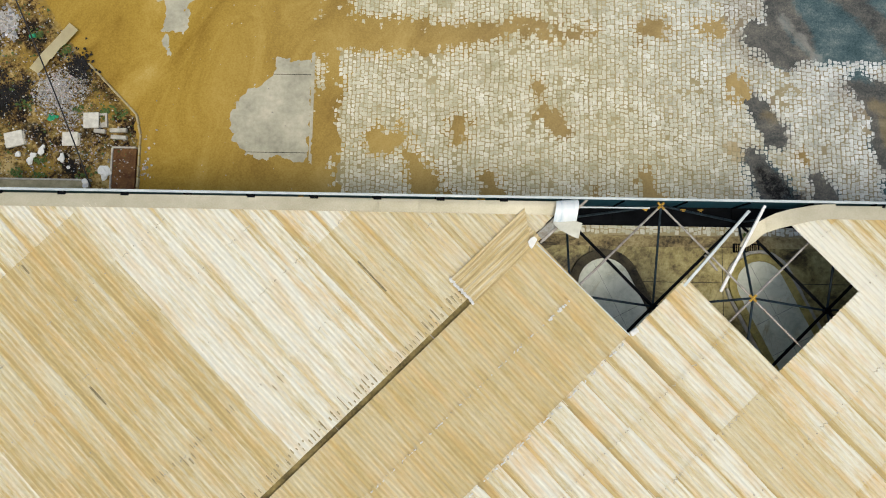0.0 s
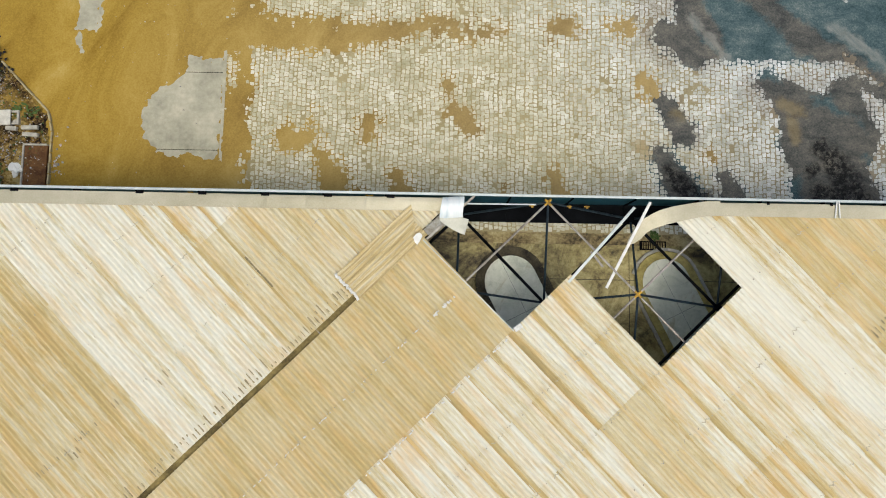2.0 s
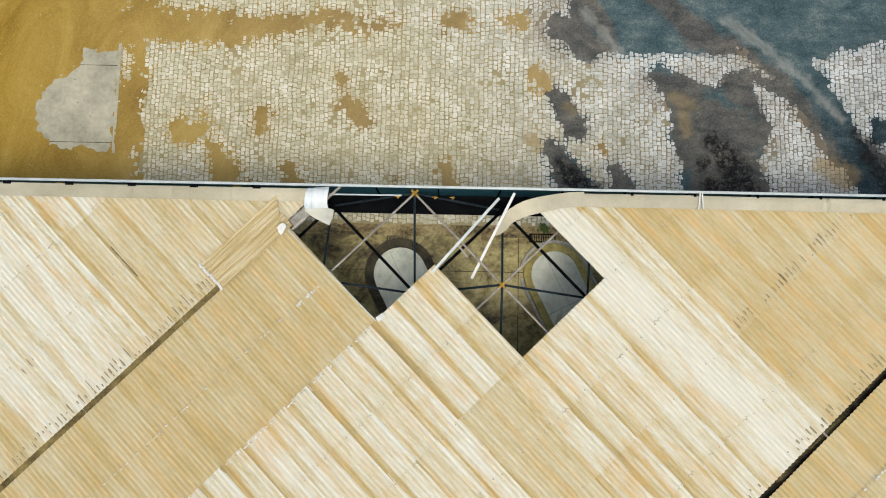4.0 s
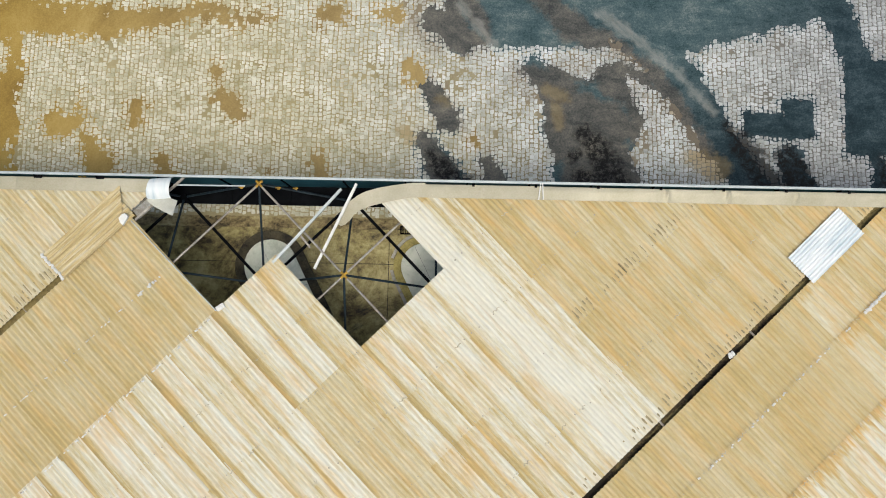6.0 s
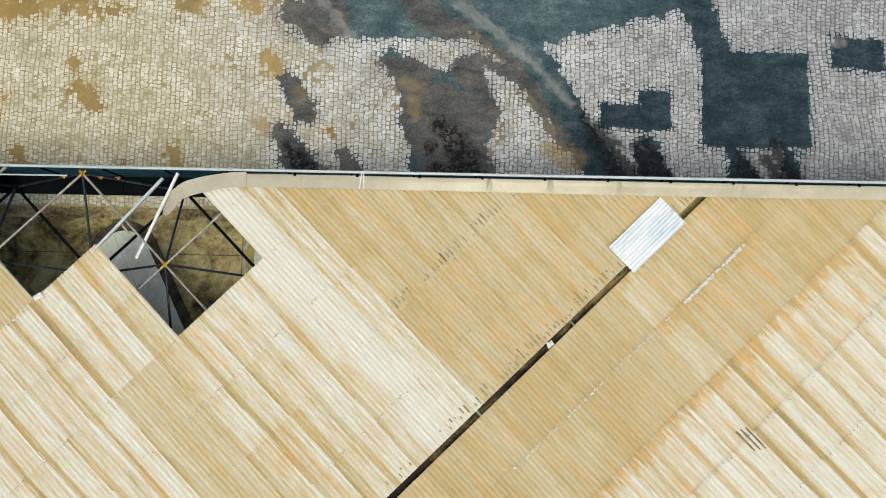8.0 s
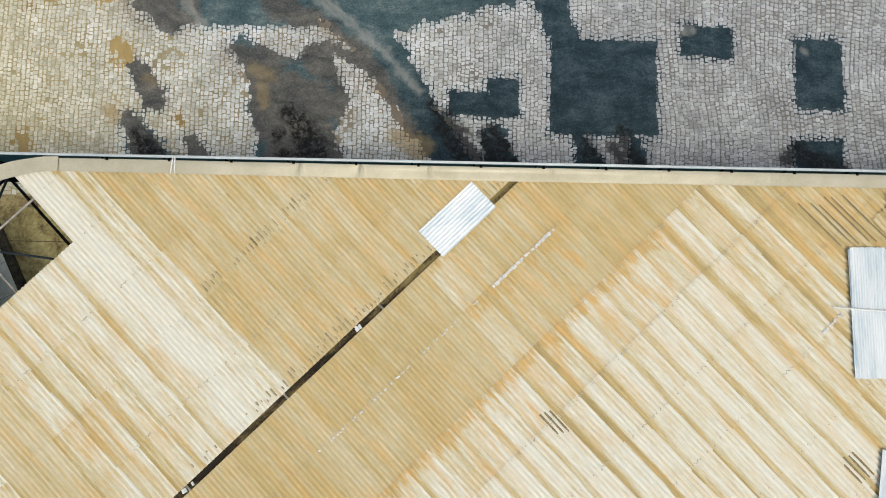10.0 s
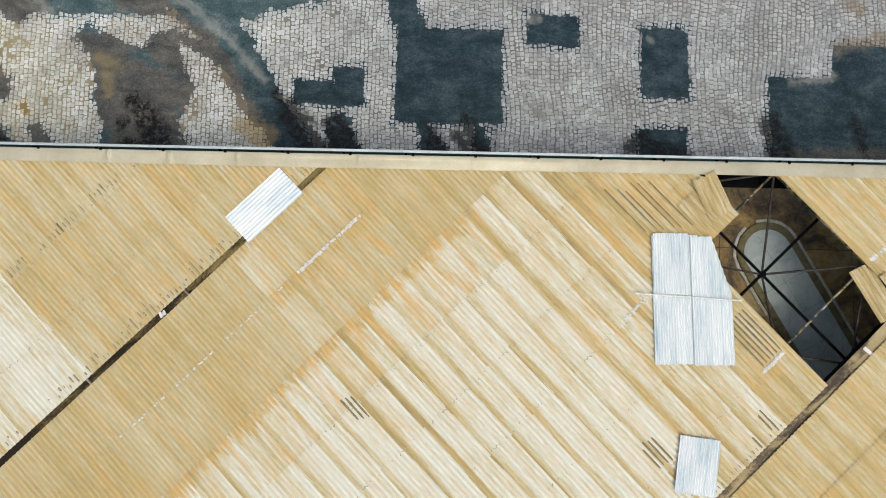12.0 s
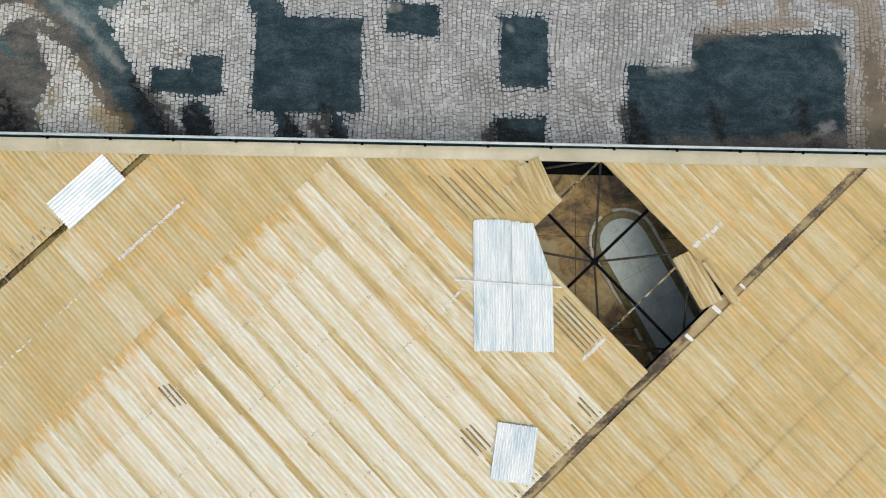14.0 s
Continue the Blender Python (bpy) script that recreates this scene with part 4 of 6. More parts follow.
for i in range(-14, 14):
    for j in range(-14, 14):
        a = top_at(i, j)
        if inside(a):
            for c in (top_at(i + 1, j), top_at(i, j + 1)):
                if inside(c):
                    strut("top_chord", a, c, 0.042, M_CHORD)
            for di, dj in ((0, 0), (-1, 0), (0, -1), (-1, -1)):
                c = low_at(i + di, j + dj)
                if inside(c, 3.5):
                    strut("diagonal_strut", a, c, 0.045, M_STRUT)
            k = part("top_node", joined(rod(a - Vector((0, 0, 0.09)), a + Vector((0, 0, 0.03)), 0.085, 10), *[rod(a, a + Vector((math.cos(q), math.sin(q), 0)) * 0.17, 0.05, 6) for q in [radians(ANG + 90 * h) for h in range(4)]]), M_YELLOW, frame_top, "yellow painted node")
        a = low_at(i, j)
        if inside(a, 3.5):
            for c in (low_at(i + 1, j), low_at(i, j + 1)):
                if inside(c, 3.5):
                    strut("bottom_chord", a, c, 0.06, M_DARK)
            part("bottom_node", rod(a - Vector((0, 0, 0.11)), a + Vector((0, 0, 0.11)), 0.13, 10), M_DARK, frame_top)
# columns on the forecourt
for i, j in ((-3, -1), (0, 2), (3, 5), (-1, -3), (2, 0), (5, 3), (-4, -4), (6, 6)):
    p = low_at(i, j)
    if inside(p, 3.0):
        tagged(place("column", rod((p.x, p.y, -0.01), (p.x, p.y, ZB - 0.1), 0.16, 14), M_DARK), "dark round steel canopy column", "column", "canopy columns", "structure")

# ---- fascia ----
fascia = tagged(new("fascia"), "long eaves fascia with pale metal cap and dark inner face", "fascia", kind="structure")
part("fascia_panel", box(-26, 3.74, 3.62, 68, 3.80, 5.10), M_TEAL, fascia)
part("fascia_soffit", box(-26, 2.98, 3.58, 68, 3.74, 3.62), M_DARK, fascia)
part("fascia_cap", box(-26, 3.735, 5.10, 68, 3.835, 5.14, 0.01), M_CAP, fascia, "pale metal cap strip")
part("south_panel", box(-26, -13.6, 3.62, 68, -13.54, 5.10), M_TEAL, fascia)
x = -26.0
while x < 68:
    part("fascia_bracket", joined(box(x, 3.05, 3.62, x + 0.05, 3.74, 3.68), box(x, 3.69, 3.68, x + 0.05, 3.74, 5.06)), M_DARK, fascia)
    x += 2.33

# eaves flashing in lapped lengths
flash = tagged(new("eaves_flashing"), "dented beige sheet-metal flashing along the eaves", "flashing", kind="structure")


DENTS = [(23.47, 0.16), (25.74, 0.192), (28.3, 0.096), (32.85, 0.08), (-2.4, 0.048), (-0.98, -0.048), (1.3, 0.048), (16.5, 0.064), (37.0, -0.048), (41.0, 0.064), (54.2, 0.128), (46.2, 0.048), (56.4, 0.08), (51.8, 0.048)]


def flash_piece(x0, x1, seed, z=5.10):
    rr = random.Random(seed)
    b = bmesh.new()
    rows = []
    n = 64
    folds = [(p, d) for p, d in DENTS if x0 - 0.2 < p < x1 + 0.2]
    for i in range(n + 1):
        x = x0 + (x1 - x0) * i / n
        line = []
        for y, h, k in ((3.655, -0.04, 0.0), (3.64, 0.0, 0.5), (3.55, 0.010, 1.3), (3.4, 0.010, 0.9), (3.27, 0.0, 0.4), (3.15, 0.0, 0.0)):
            spread = 0.05 + 0.45 * (3.64 - y)
            g = 0.006 * rough_noise(x, 0.0, 0.9, 51.0) + sum(d * (math.exp(-abs(x - p) / spread) - 0.6 * math.exp(-((x - p) / (2.2 * spread)) ** 2)) for p, d in folds)
            rest_z = roof_z(uv(x, y)[1]) + 0.032
            low = max(0.0, min(1.0, (3.5 - y) / 0.3))
            line.append(b.verts.new((x, y, max(rest_z, (z + h) * (1 - low) + rest_z * low) + 0.002 * rr.uniform(-1, 1) + g * k)))
        rows.append(line)
    for p, q in zip(rows, rows[1:]):
        for i in range(5):
            b.faces.new((p[i + 1], q[i + 1], q[i], p[i]))
    bmesh.ops.recalc_face_normals(b, faces=b.faces[:])
    return part("flashing_sheet", b, M_FLASH, flash, smooth=True)


x, k = -26.0, 0
for a, c in ((-26.0, 4.35), (14.2, 68.0)):
    n = round((c - a) / 2.6)
    for i in range(n):
        flash_piece(a + (c - a) * i / n, a + (c - a) * (i + 1) / n + 0.06, k, 5.10 + 0.006 * (k % 2))
        k += 1
# dark bracket blocks beside the cap
for k in range(-7, 28):
    x = -0.15 + 2.335 * k
    if not 3.5 < x < 13.5:
        big = 0.15 if k < 3 else 0.05
        part("cap_clip", box(x - big, 3.6, 5.09, x + big, 3.72, 5.125, 0.008), M_DARK, fascia)

# ---- roof gutters ----
def gutter(v, width, u0, u1, mat, label, silt=4.94, drop=0.0):
    g = tagged(new("roof_gutter"), label, "gutter", "roof gutters", "structure")
    m = pose(*xy(0, v), -drop, 0, 0, ANG)
    h = width / 2
    part("trough", joined(box(u0, -h - 0.05, 4.72, u1, h + 0.05, 4.74, m=m), box(u0, h + 0.03, 4.74, u1, h + 0.05, 4.93, m=m), box(u0, -h - 0.05, 4.74, u1, -h - 0.03, 4.93, m=m)), M_DARK, g)
    b = bmesh.new()
    n = int((u1 - u0) / 0.12)
    rows = []
    for i in range(n + 1):
        u = u0 + (u1 - u0) * i / n
        rows.append([b.verts.new((u, y, silt + 0.03 * rough_noise(u, y * 2 + v, 1.6) + 0.015 * rough_noise(u, y + v, 8.0))) for y in (-h - 0.03, -h / 3, h / 3, h + 0.03)])
    for p, q in zip(rows, rows[1:]):
        for k in range(3):
            b.faces.new((p[k], q[k], q[k + 1], p[k + 1]))
    b.transform(m)
    part("silt", b, mat, g, "damp silt and leaf dirt", True)
    return g


M_SILT1 = simple("olive_gutter_silt", (0.05, 0.038, 0.016), (0.36, 0.28, 0.11), 0.9, 0.0, 1.3, 8.0, 0.5, 0.02)
gutter(0.73, 0.30, -26, 4.3, M_SILT1, "narrow roof gutter filled with olive-brown silt", 4.86)
gutter(19.84, 0.32, -4, 25.3, M_GUT, "narrow roof gutter with dark brown silt", 4.83, 0.11)
g3 = gutter(38.55, 0.42, 16, 44.0, M_SILT, "wide roof gutter with blotched pale and brown silt")
for u, v, w in ((35.95, 38.55, 0.16), (34.5, 38.6, 0.14), (37.25, 38.68, 0.1)):
    px_, py_ = xy(u, v)
    part("gutter_strap", box(-w / 2, -0.22, 0, w / 2, 0.22, 0.03, 0.006, m=pose(px_, py_, 4.96, 0, 0, ANG + 4)), M_WHITE, g3, "white strap across the gutter")

# ---- loose and broken things on the roof ----
def laid_sheet(name, label, category, cx, cy, z, width, length, turn, mat, tilt=(0, 0), jag=0.0, height=0.04, pitch=PITCH, seed=1, bend=None, cut=None, rows=4):
    b = corrugated(width, length, height, pitch, 6, rows, 0.0, bend, jag, seed)
    m = pose(cx, cy, z, tilt[0], tilt[1], turn)
    if cut:
        for co, no in cut:
            b.transform(m)
            bmesh.ops.bisect_plane(b, geom=b.verts[:] + b.edges[:] + b.faces[:], plane_co=co, plane_no=no, clear_outer=True)
            b.transform(m.inverted())
    ob = place(name, b, mat, smooth=True)
    ob.matrix_basis = m
    return tagged(ob, label, category)


M_TORN, t, b = material("torn_fibre_cement", 0.85, 0.0, 0.25)
f = grain(t, 1.0, 4.0, 0.65, where(t, 0, (8.0, 0.4, 1.0), False), 0.2)
f = maths(t, "MULTIPLY_ADD", maths(t, "SUBTRACT", grain(t, 16.0, 5.0, 0.7), 0.5), 0.25, f)
t.links.new(ramp(t, f, (0.36, (0.40, 0.305, 0.145)), (0.5, (0.52, 0.415, 0.22)), (0.66, (0.64, 0.57, 0.40))), b.inputs["Base Color"])
relief(t, b, f, 0.25, 0.005)
M_FLAP = simple("pale_grey_flap", (0.40, 0.40, 0.35), (0.58, 0.585, 0.53), 0.45, 0.2, 1.5, 20.0, 0.12, 0.003)
M_BENT = simple("rust_stained_grey_metal", (0.17, 0.13, 0.09), (0.40, 0.43, 0.42), 0.55, 0.3, 2.5, 20.0)
# a torn length of roofing lying across the gutter
cx, cy = xy(2.6, 0.30)
laid_sheet("loose_sheet", "torn tan corrugated sheet lying across the gutter", "roof sheet", cx, cy, 5.14, 1.25, 4.0, ANG - 90, M_TORN, (0, -1), 0.12, seed=5, cut=[((3.02, 3.0, 0), (1, 0.18, 0))])
cx, cy = xy(2.5, 0.6)
laid_sheet("loose_sheet", "narrow tan corrugated offcut under a torn sheet", "roof sheet", cx, cy, 5.09, 0.6, 3.3, ANG - 90, M_TORN, (0, 0), 0.05, seed=6)
# white broken edge of the torn sheet
rr = random.Random(12)
bits = []
for i in range(16):
    q = i / 15
    x, y = xy(0.66 + 0.05 * rr.random(), -0.32 + 1.2 * q)
    bits.append(box(-0.05, -0.05, -0.02, 0.05, 0.05, 0.03, 0.01, m=pose(x, y, 5.15, rr.uniform(-20, 20), rr.uniform(-20, 20), rr.uniform(0, 90))))
tagged(place("broken_edge", joined(*bits), M_SEAL), "white crumbled edge bits beside the torn sheet", "fragments", kind="stuff")
# white plate and grey trough end
b = bmesh.new()
f = b.faces.new([b.verts.new((3.23 + x, 2.09 + y, 5.25 + 0.1 * y)) for x, y in ((0.05, 0.22), (-0.06, 0.17), (-0.17, 0.04), (-0.11, -0.13), (-0.02, -0.23), (0.07, -0.1), (0.17, 0.1), (0.13, 0.17))])
r = bmesh.ops.extrude_face_region(b, geom=[f])
bmesh.ops.translate(b, verts=[v for v in r["geom"] if isinstance(v, bmesh.types.BMVert)], vec=(0, 0, -0.1))
bmesh.ops.recalc_face_normals(b, faces=b.faces[:])
tagged(place("white_plate", b, M_WHITE), "broken white plate leaning on the gutter edge", "plate")
cx, cy = xy(4.6, 0.86)
tagged(place("gutter_end", joined(box(-0.45, -0.2, -0.01, 0.45, 0.2, 0.01, m=pose(cx, cy, 4.95, 4, 3, ANG)), box(-0.45, 0.18, 0, 0.45, 0.2, 0.12, m=pose(cx, cy, 4.95, 4, 3, ANG))), M_BENT), "bent grey metal gutter end with rust", "gutter piece")
# curled metal flashing
curl = thing("curled_flashing", "curled silvery metal flashing torn loose at the eaves", "flashing sheet")
part("upper_curl", ribbon([(4.52, 3.70, 5.08), (4.51, 3.62, 5.24), (4.5, 3.45, 5.33), (4.46, 3.22, 5.32), (4.44, 3.0, 5.2), (4.45, 2.9, 5.06)], [0.8, 0.82, 0.84, 0.85, 0.86, 0.86], [(1, 0.08, 0)] * 6), M_ZINC, curl, smooth=True)
part("hanging_flap", ribbon([(4.02, 2.87, 5.1), (4.2, 2.82, 5.06), (4.5, 2.75, 5.03), (4.8, 2.65, 5.0), (5.03, 2.57, 5.02)], [0.12, 0.32, 0.5, 0.58, 0.6], [(0.1, 1, 0), (0.15, 1, 0), (0.2, 1, 0.1), (0.25, 1, 0.1), (0.25, 1, 0)]), M_FLAP, curl, "pale grey underside of the flap", True)
# bent run of flashing east of the open bay
bent = thing("bent_flashing", "beige flashing bent down into the open roof bay", "flashing sheet")
part("sheet", ribbon([(14.4, 3.425, 5.15), (13.85, 3.40, 5.155), (13.6, 3.36, 5.175), (13.3, 3.31, 5.15), (12.75, 3.19, 5.15), (12.25, 3.05, 5.12), (11.88, 2.89, 5.04)], [0.55, 0.56, 0.56, 0.57, 0.6, 0.58, 0.54],
     [(0, 1, 0), (0.0, 1, 0), (-0.05, 1, 0), (-0.1, 1, 0), (-0.2, 1, 0), (-0.25, 1, 0.1), (-0.3, 1, 0.2)]), M_FLASH, bent, smooth=True)
part("torn_tip", ribbon([(11.9, 2.9, 5.02), (11.62, 2.72, 4.93), (11.42, 2.42, 4.78), (11.25, 2.2, 4.66), (11.15, 2.1, 4.6)], [0.52, 0.5, 0.42, 0.28, 0.12], [(-0.3, 1, 0.2), (-0.6, 1, 0.1), (-0.8, 0.6, 0), (-0.8, 0.5, 0), (-0.8, 0.5, 0)]), M_FLASH, bent, "torn end of the flashing", True)


def profile_bar(name, label, a, c, w, h, mat):
    a, c = Vector(a), Vector(c)
    d = c - a
    m = Matrix.Translation((a + c) / 2) @ d.to_track_quat("Y", "Z").to_matrix().to_4x4()
    l = d.length / 2
    b = joined(box(-w / 2, -l, h / 2 - 0.012, w / 2, l, h / 2, m=m), box(-w / 2, -l, -h / 2, -w / 2 + 0.012, l, h / 2 - 0.012, m=m), box(w / 2 - 0.012, -l, -h / 2, w / 2, l, h / 2 - 0.012, m=m))
    return tagged(place(name, b, mat), label, "steel bar")


profile_bar("loose_purlin", "pale grey steel purlin hanging over the open bay", (8.8, 0.6, 5.04), (11.25, 3.42, 5.06), 0.1, 0.08, M_CAP)
profile_bar("loose_bar", "white steel bar leaning loose in the open bay", (11.82, 3.62, 5.1), (10.28, 0.42, 4.72), 0.1, 0.07, M_WHITE)
profile_bar("broken_stub", "short broken steel stub on the roof frame", (9.66, 1.76, 4.9), (10.12, 1.2, 4.86), 0.07, 0.06, M_CHORD)
profile_bar("edge_purlin", "pale steel purlin along the broken sheet edge", (3.55, 2.1, 4.98), (5.3, 3.75, 5.0), 0.08, 0.08, M_CHORD)
profile_bar("thin_rail", "thin pale rail along the inside of the fascia", (4.9, 3.46, 4.98), (7.6, 3.47, 4.98), 0.05, 0.05, M_CAP)
for x in (7.45, 8.85, 9.5):
    tagged(place("yellow_bracket", joined(box(x - 0.1, 3.41, 4.95, x + 0.1, 3.45, 4.98, 0.008), box(x - 0.03, 3.36, 4.94, x + 0.06, 3.47, 4.96, 0.008)), M_YELLOW), "small rusty yellow painted steel bracket by the fascia", "bracket", "yellow brackets")
profile_bar("edge_angle", "pale angle trim along the broken sheet edge", (3.42, 2.06, 5.05), (6.8, -1.22, 5.08), 0.03, 0.05, M_CAP)
tagged(place("white_scrap", box(-0.16, -0.1, -0.02, 0.16, 0.1, 0.04, 0.02, m=pose(6.95, -1.08, 5.1, 10, 5, 35)), M_SEAL), "small white scrap at the corner of the open bay", "scrap")
# crossed sticks
for a, c in (((18.70, 3.77, 5.17), (18.63, 3.14, 5.15)), ((18.77, 3.77, 5.17), (18.80, 3.14, 5.16))):
    profile_bar("white_stick", "thin white stick laid over the eaves flashing", a, c, 0.04, 0.03, M_WHITE)

# galvanised patches
cx, cy = xy(22.08, 19.43)
laid_sheet("metal_patch", "bright galvanised corrugated patch over the gutter", "metal sheet", cx, cy, 4.97, 1.33, 2.75, ANG - 90, M_ZINC, (0, 0.6), 0.03, 0.034, 0.133, rows=2)
laid_sheet("metal_sheet", "large galvanised corrugated sheet laid on the roof", "metal sheet", 44.62, -1.5, 5.16, 1.72, 4.74, 1.5, M_ZINC, (0.3, 0.3), 0.05, 0.05, 0.098, 2)
laid_sheet("metal_sheet", "large galvanised corrugated sheet drooping at the roof opening", "metal sheet", 45.9, -1.52, 5.19, 1.46, 4.72, 1.5, M_ZINC, (0.3, 0.6), 0.05, 0.05, 0.098, 3,
           bend=lambda x, y: -0.10 * max(0, x - 0.2) * max(0, y + 0.4), cut=[((45.84, 0.95, 0), (1.0, 0.36, 0))])
laid_sheet("metal_sheet", "short galvanised corrugated sheet on top of another", "metal sheet", 44.42, -0.22, 5.2, 1.3, 2.3, 1.2, M_ZINC, (0.5, 0), 0.06, 0.05, 0.098, 4)
laid_sheet("metal_sheet", "small galvanised corrugated sheet lying on the roof", "metal sheet", 45.3, -7.42, 5.15, 1.46, 2.03, -7, M_ZINC, (0, 1), 0.03, 0.05, 0.098, 5)
tagged(place("white_pole", rod((43.06, -1.31, 5.26), (46.95, -1.5, 5.24), 0.03, 10), M_WHITE), "thin white pole lying across the metal sheets", "pole")

# broken sheets round the second opening
for label, x, y, z, w, l, a, tilt, s_, cut in (
        ("torn tan corrugated sheet at the edge of the opening", 46.0, 2.35, 5.14, 1.0, 1.75, 26, (3, 2), 21, [((46.6, 2.6, 0), (0.85, 0.5, 0))]),
        ("torn tan corrugated offcut at the edge of the opening", 45.45, 1.72, 5.10, 0.85, 1.5, 42, (1, -2), 22, None),
        ("broken tan corrugated sheet sagging into the opening", 51.93, -1.1, 5.04, 0.95, 2.1, 27, (-6, 3), 23, None),
        ("narrow torn strip of tan corrugated sheet by the opening", 52.74, -1.2, 5.12, 0.36, 1.9, 36, (-1, 2), 25, None)):
    laid_sheet("broken_sheet", label, "roof sheet", x, y, z, w, l, a, M_TORN, tilt, 0.2 if s_ in (21, 22) else 0.02, 0.085, seed=s_, cut=cut)


# white sealant, squeezed in lumps over the waves
def sealant(u0, u1, v, width, seed, gaps=0.0):
    rr = random.Random(seed)
    lumps = []
    u = u0
    while u < u1:
        if rr.random() > gaps:
            x, y = xy(u, v + rr.uniform(-0.02, 0.02))
            z = roof_z(v) + 0.026 * math.cos(2 * math.pi * u / PITCH) + 0.02
            s_ = rr.uniform(0.7, 1.25)
            lumps.append(box(-0.05 * s_, -width / 2 * s_, -0.02, 0.05 * s_, width / 2 * s_, 0.025, 0.012, m=pose(x, y, z, 0, rr.uniform(-25, 25), ANG + rr.uniform(-25, 25))))
        u += rr.uniform(0.05, 0.085)
    return tagged(place("sealant_strip", joined(*lumps), M_SEAL), "lumpy white sealant strip smeared across the roof sheets", "sealant", "sealant strips", "stuff")


sealant(21.26, 24.41, 22.16, 0.12, 1, 0.18)
sealant(31.15, 32.5, 36.44, 0.12, 2, 0.2)
sealant(28.73, 30.04, 31.62, 0.08, 3, 0.5)
sealant(36.98, 37.22, 36.32, 0.15, 4, 0.2)
sealant(37.45, 37.62, 36.36, 0.12, 5, 0.1)
sealant(37.86, 38.3, 36.4, 0.16, 6, 0.25)
sealant(12.0, 20.8, 22.15, 0.06, 7, 0.72)
sealant(-9.5, 2.6, 3.2, 0.04, 10, 0.75)
sealant(-9.0, 3.6, 5.7, 0.05, 11, 0.72)
sealant(2.2, 3.8, 3.25, 0.12, 12, 0.5)
sealant(16.55, 16.75, 19.84, 0.2, 8)
sealant(7.9, 8.6, 19.83, 0.16, 9, 0.6)

# dark strips lying in the valleys of the waves: lichen, and at two places painted shade
W = 1.0593
rr = random.Random(31)
lv, lf = [], []


def valley_strip(u, v0, v1, base, width=0.075):
    k = math.floor((u - base) / W)
    um = base + (k + 0.5) * W
    left_u = um - (W + 0.06) / 2
    j = round((u - left_u) / PITCH - 0.5)
    uc = left_u + PITCH * (j + 0.5)
    n, i0 = 6, len(lv)
    for i in range(n + 1):
        v = v0 + (v1 - v0) * i / n
        h = width / 2 * (0.55 + 0.45 * math.sin(math.pi * (0.15 + 0.8 * i / n))) * rr.uniform(0.75, 1.1)
        for d in (-h, h):
            x, y = xy(uc + d, v)
            lv.append((x, y, roof_z(v) + 0.002))
    for i in range(n):
        lf.append((i0 + 2 * i, i0 + 2 * i + 1, i0 + 2 * i + 3, i0 + 2 * i + 2))


def cluster(u0, u1, v, reach, base, chance):
    u = u0
    while u < u1:
        if noise.noise(Vector((u * 0.7, v, 5.0))) > 0.15 - chance:
            if rr.random() < 0.55:
                l = rr.uniform(0.08, reach) * rr.uniform(0.4, 1.0)
                e = v - rr.uniform(0.0, 0.3)
                valley_strip(u, e - l, e, base, rr.uniform(0.04, 0.09))
        u += PITCH


cluster(-12, 0.6, 0.5, 0.6, 32.52, 0.15)
cluster(-12, -4, -1.7, 0.5, 32.52, -0.1)
cluster(8, 24.5, 19.6, 0.55, 6.93, 0.05)
cluster(13.5, 18.5, 15.05, 0.4, 6.93, 0.05)
cluster(12.5, 19.5, 15.05, 0.2, 6.93, 0.15)
cluster(9, 24.5, 19.65, 0.3, 6.93, 0.4)
cluster(-12, 0.6, 0.55, 0.3, 32.52, 0.4)
cluster(18, 32, 38.25, 0.6, 32.52, 0.0)
cluster(39, 43, 41.0, 0.4, 32.52, -0.1)
for u0, u1, v, base, longest in ((13.2, 19.9, 15.04, 6.93, 0.42), (13.2, 24.6, 19.66, 6.93, 0.36), (-13, 0.7, 0.56, 32.52, 0.38), (-12.0, -8.0, -2.25, 32.52, 0.35), (18.0, 32.0, 38.3, 32.52, 0.25)):
    u = u0
    while u < u1:
        if rr.random() < 0.62:
            valley_strip(u, v - longest * rr.uniform(0.25, 1.0), v - 0.02, base, rr.uniform(0.03, 0.06))
        u += PITCH
M_SMUDGE = simple("grey_lichen_smudge", (0.22, 0.19, 0.115), (0.40, 0.335, 0.20), 0.95, 0.0, 6.0, 40.0)
tagged(raw("lichen_smudges", lv, lf, M_SMUDGE), "greyish lichen smudges in the sheet valleys", "lichen", kind="stuff")
lv, lf = [], []
for u, v0, v1, base in ((-1.38, -3.15, -1.62, 32.52), (-10.34, -11.55, -11.1, 32.52), (-11.35, -6.5, -5.6, 32.52),
                        (19.34, 26.65, 27.6, 32.52), (19.5, 26.7, 27.7, 32.52), (19.68, 26.8, 27.8, 32.52),
                        (26.1, 35.4, 36.3, 32.52), (26.28, 35.2, 36.3, 32.52), (26.62, 35.3, 36.4, 32.52), (26.45, 35.3, 36.35, 32.52),
                        (30.05, 37.3, 38.3, 32.52), (29.9, 37.4, 38.1, 32.52), (29.3, 37.8, 38.3, 32.52), (16.0, 14.6, 15.05, 6.93)):
    valley_strip(u, v0, v1, base, 0.09)
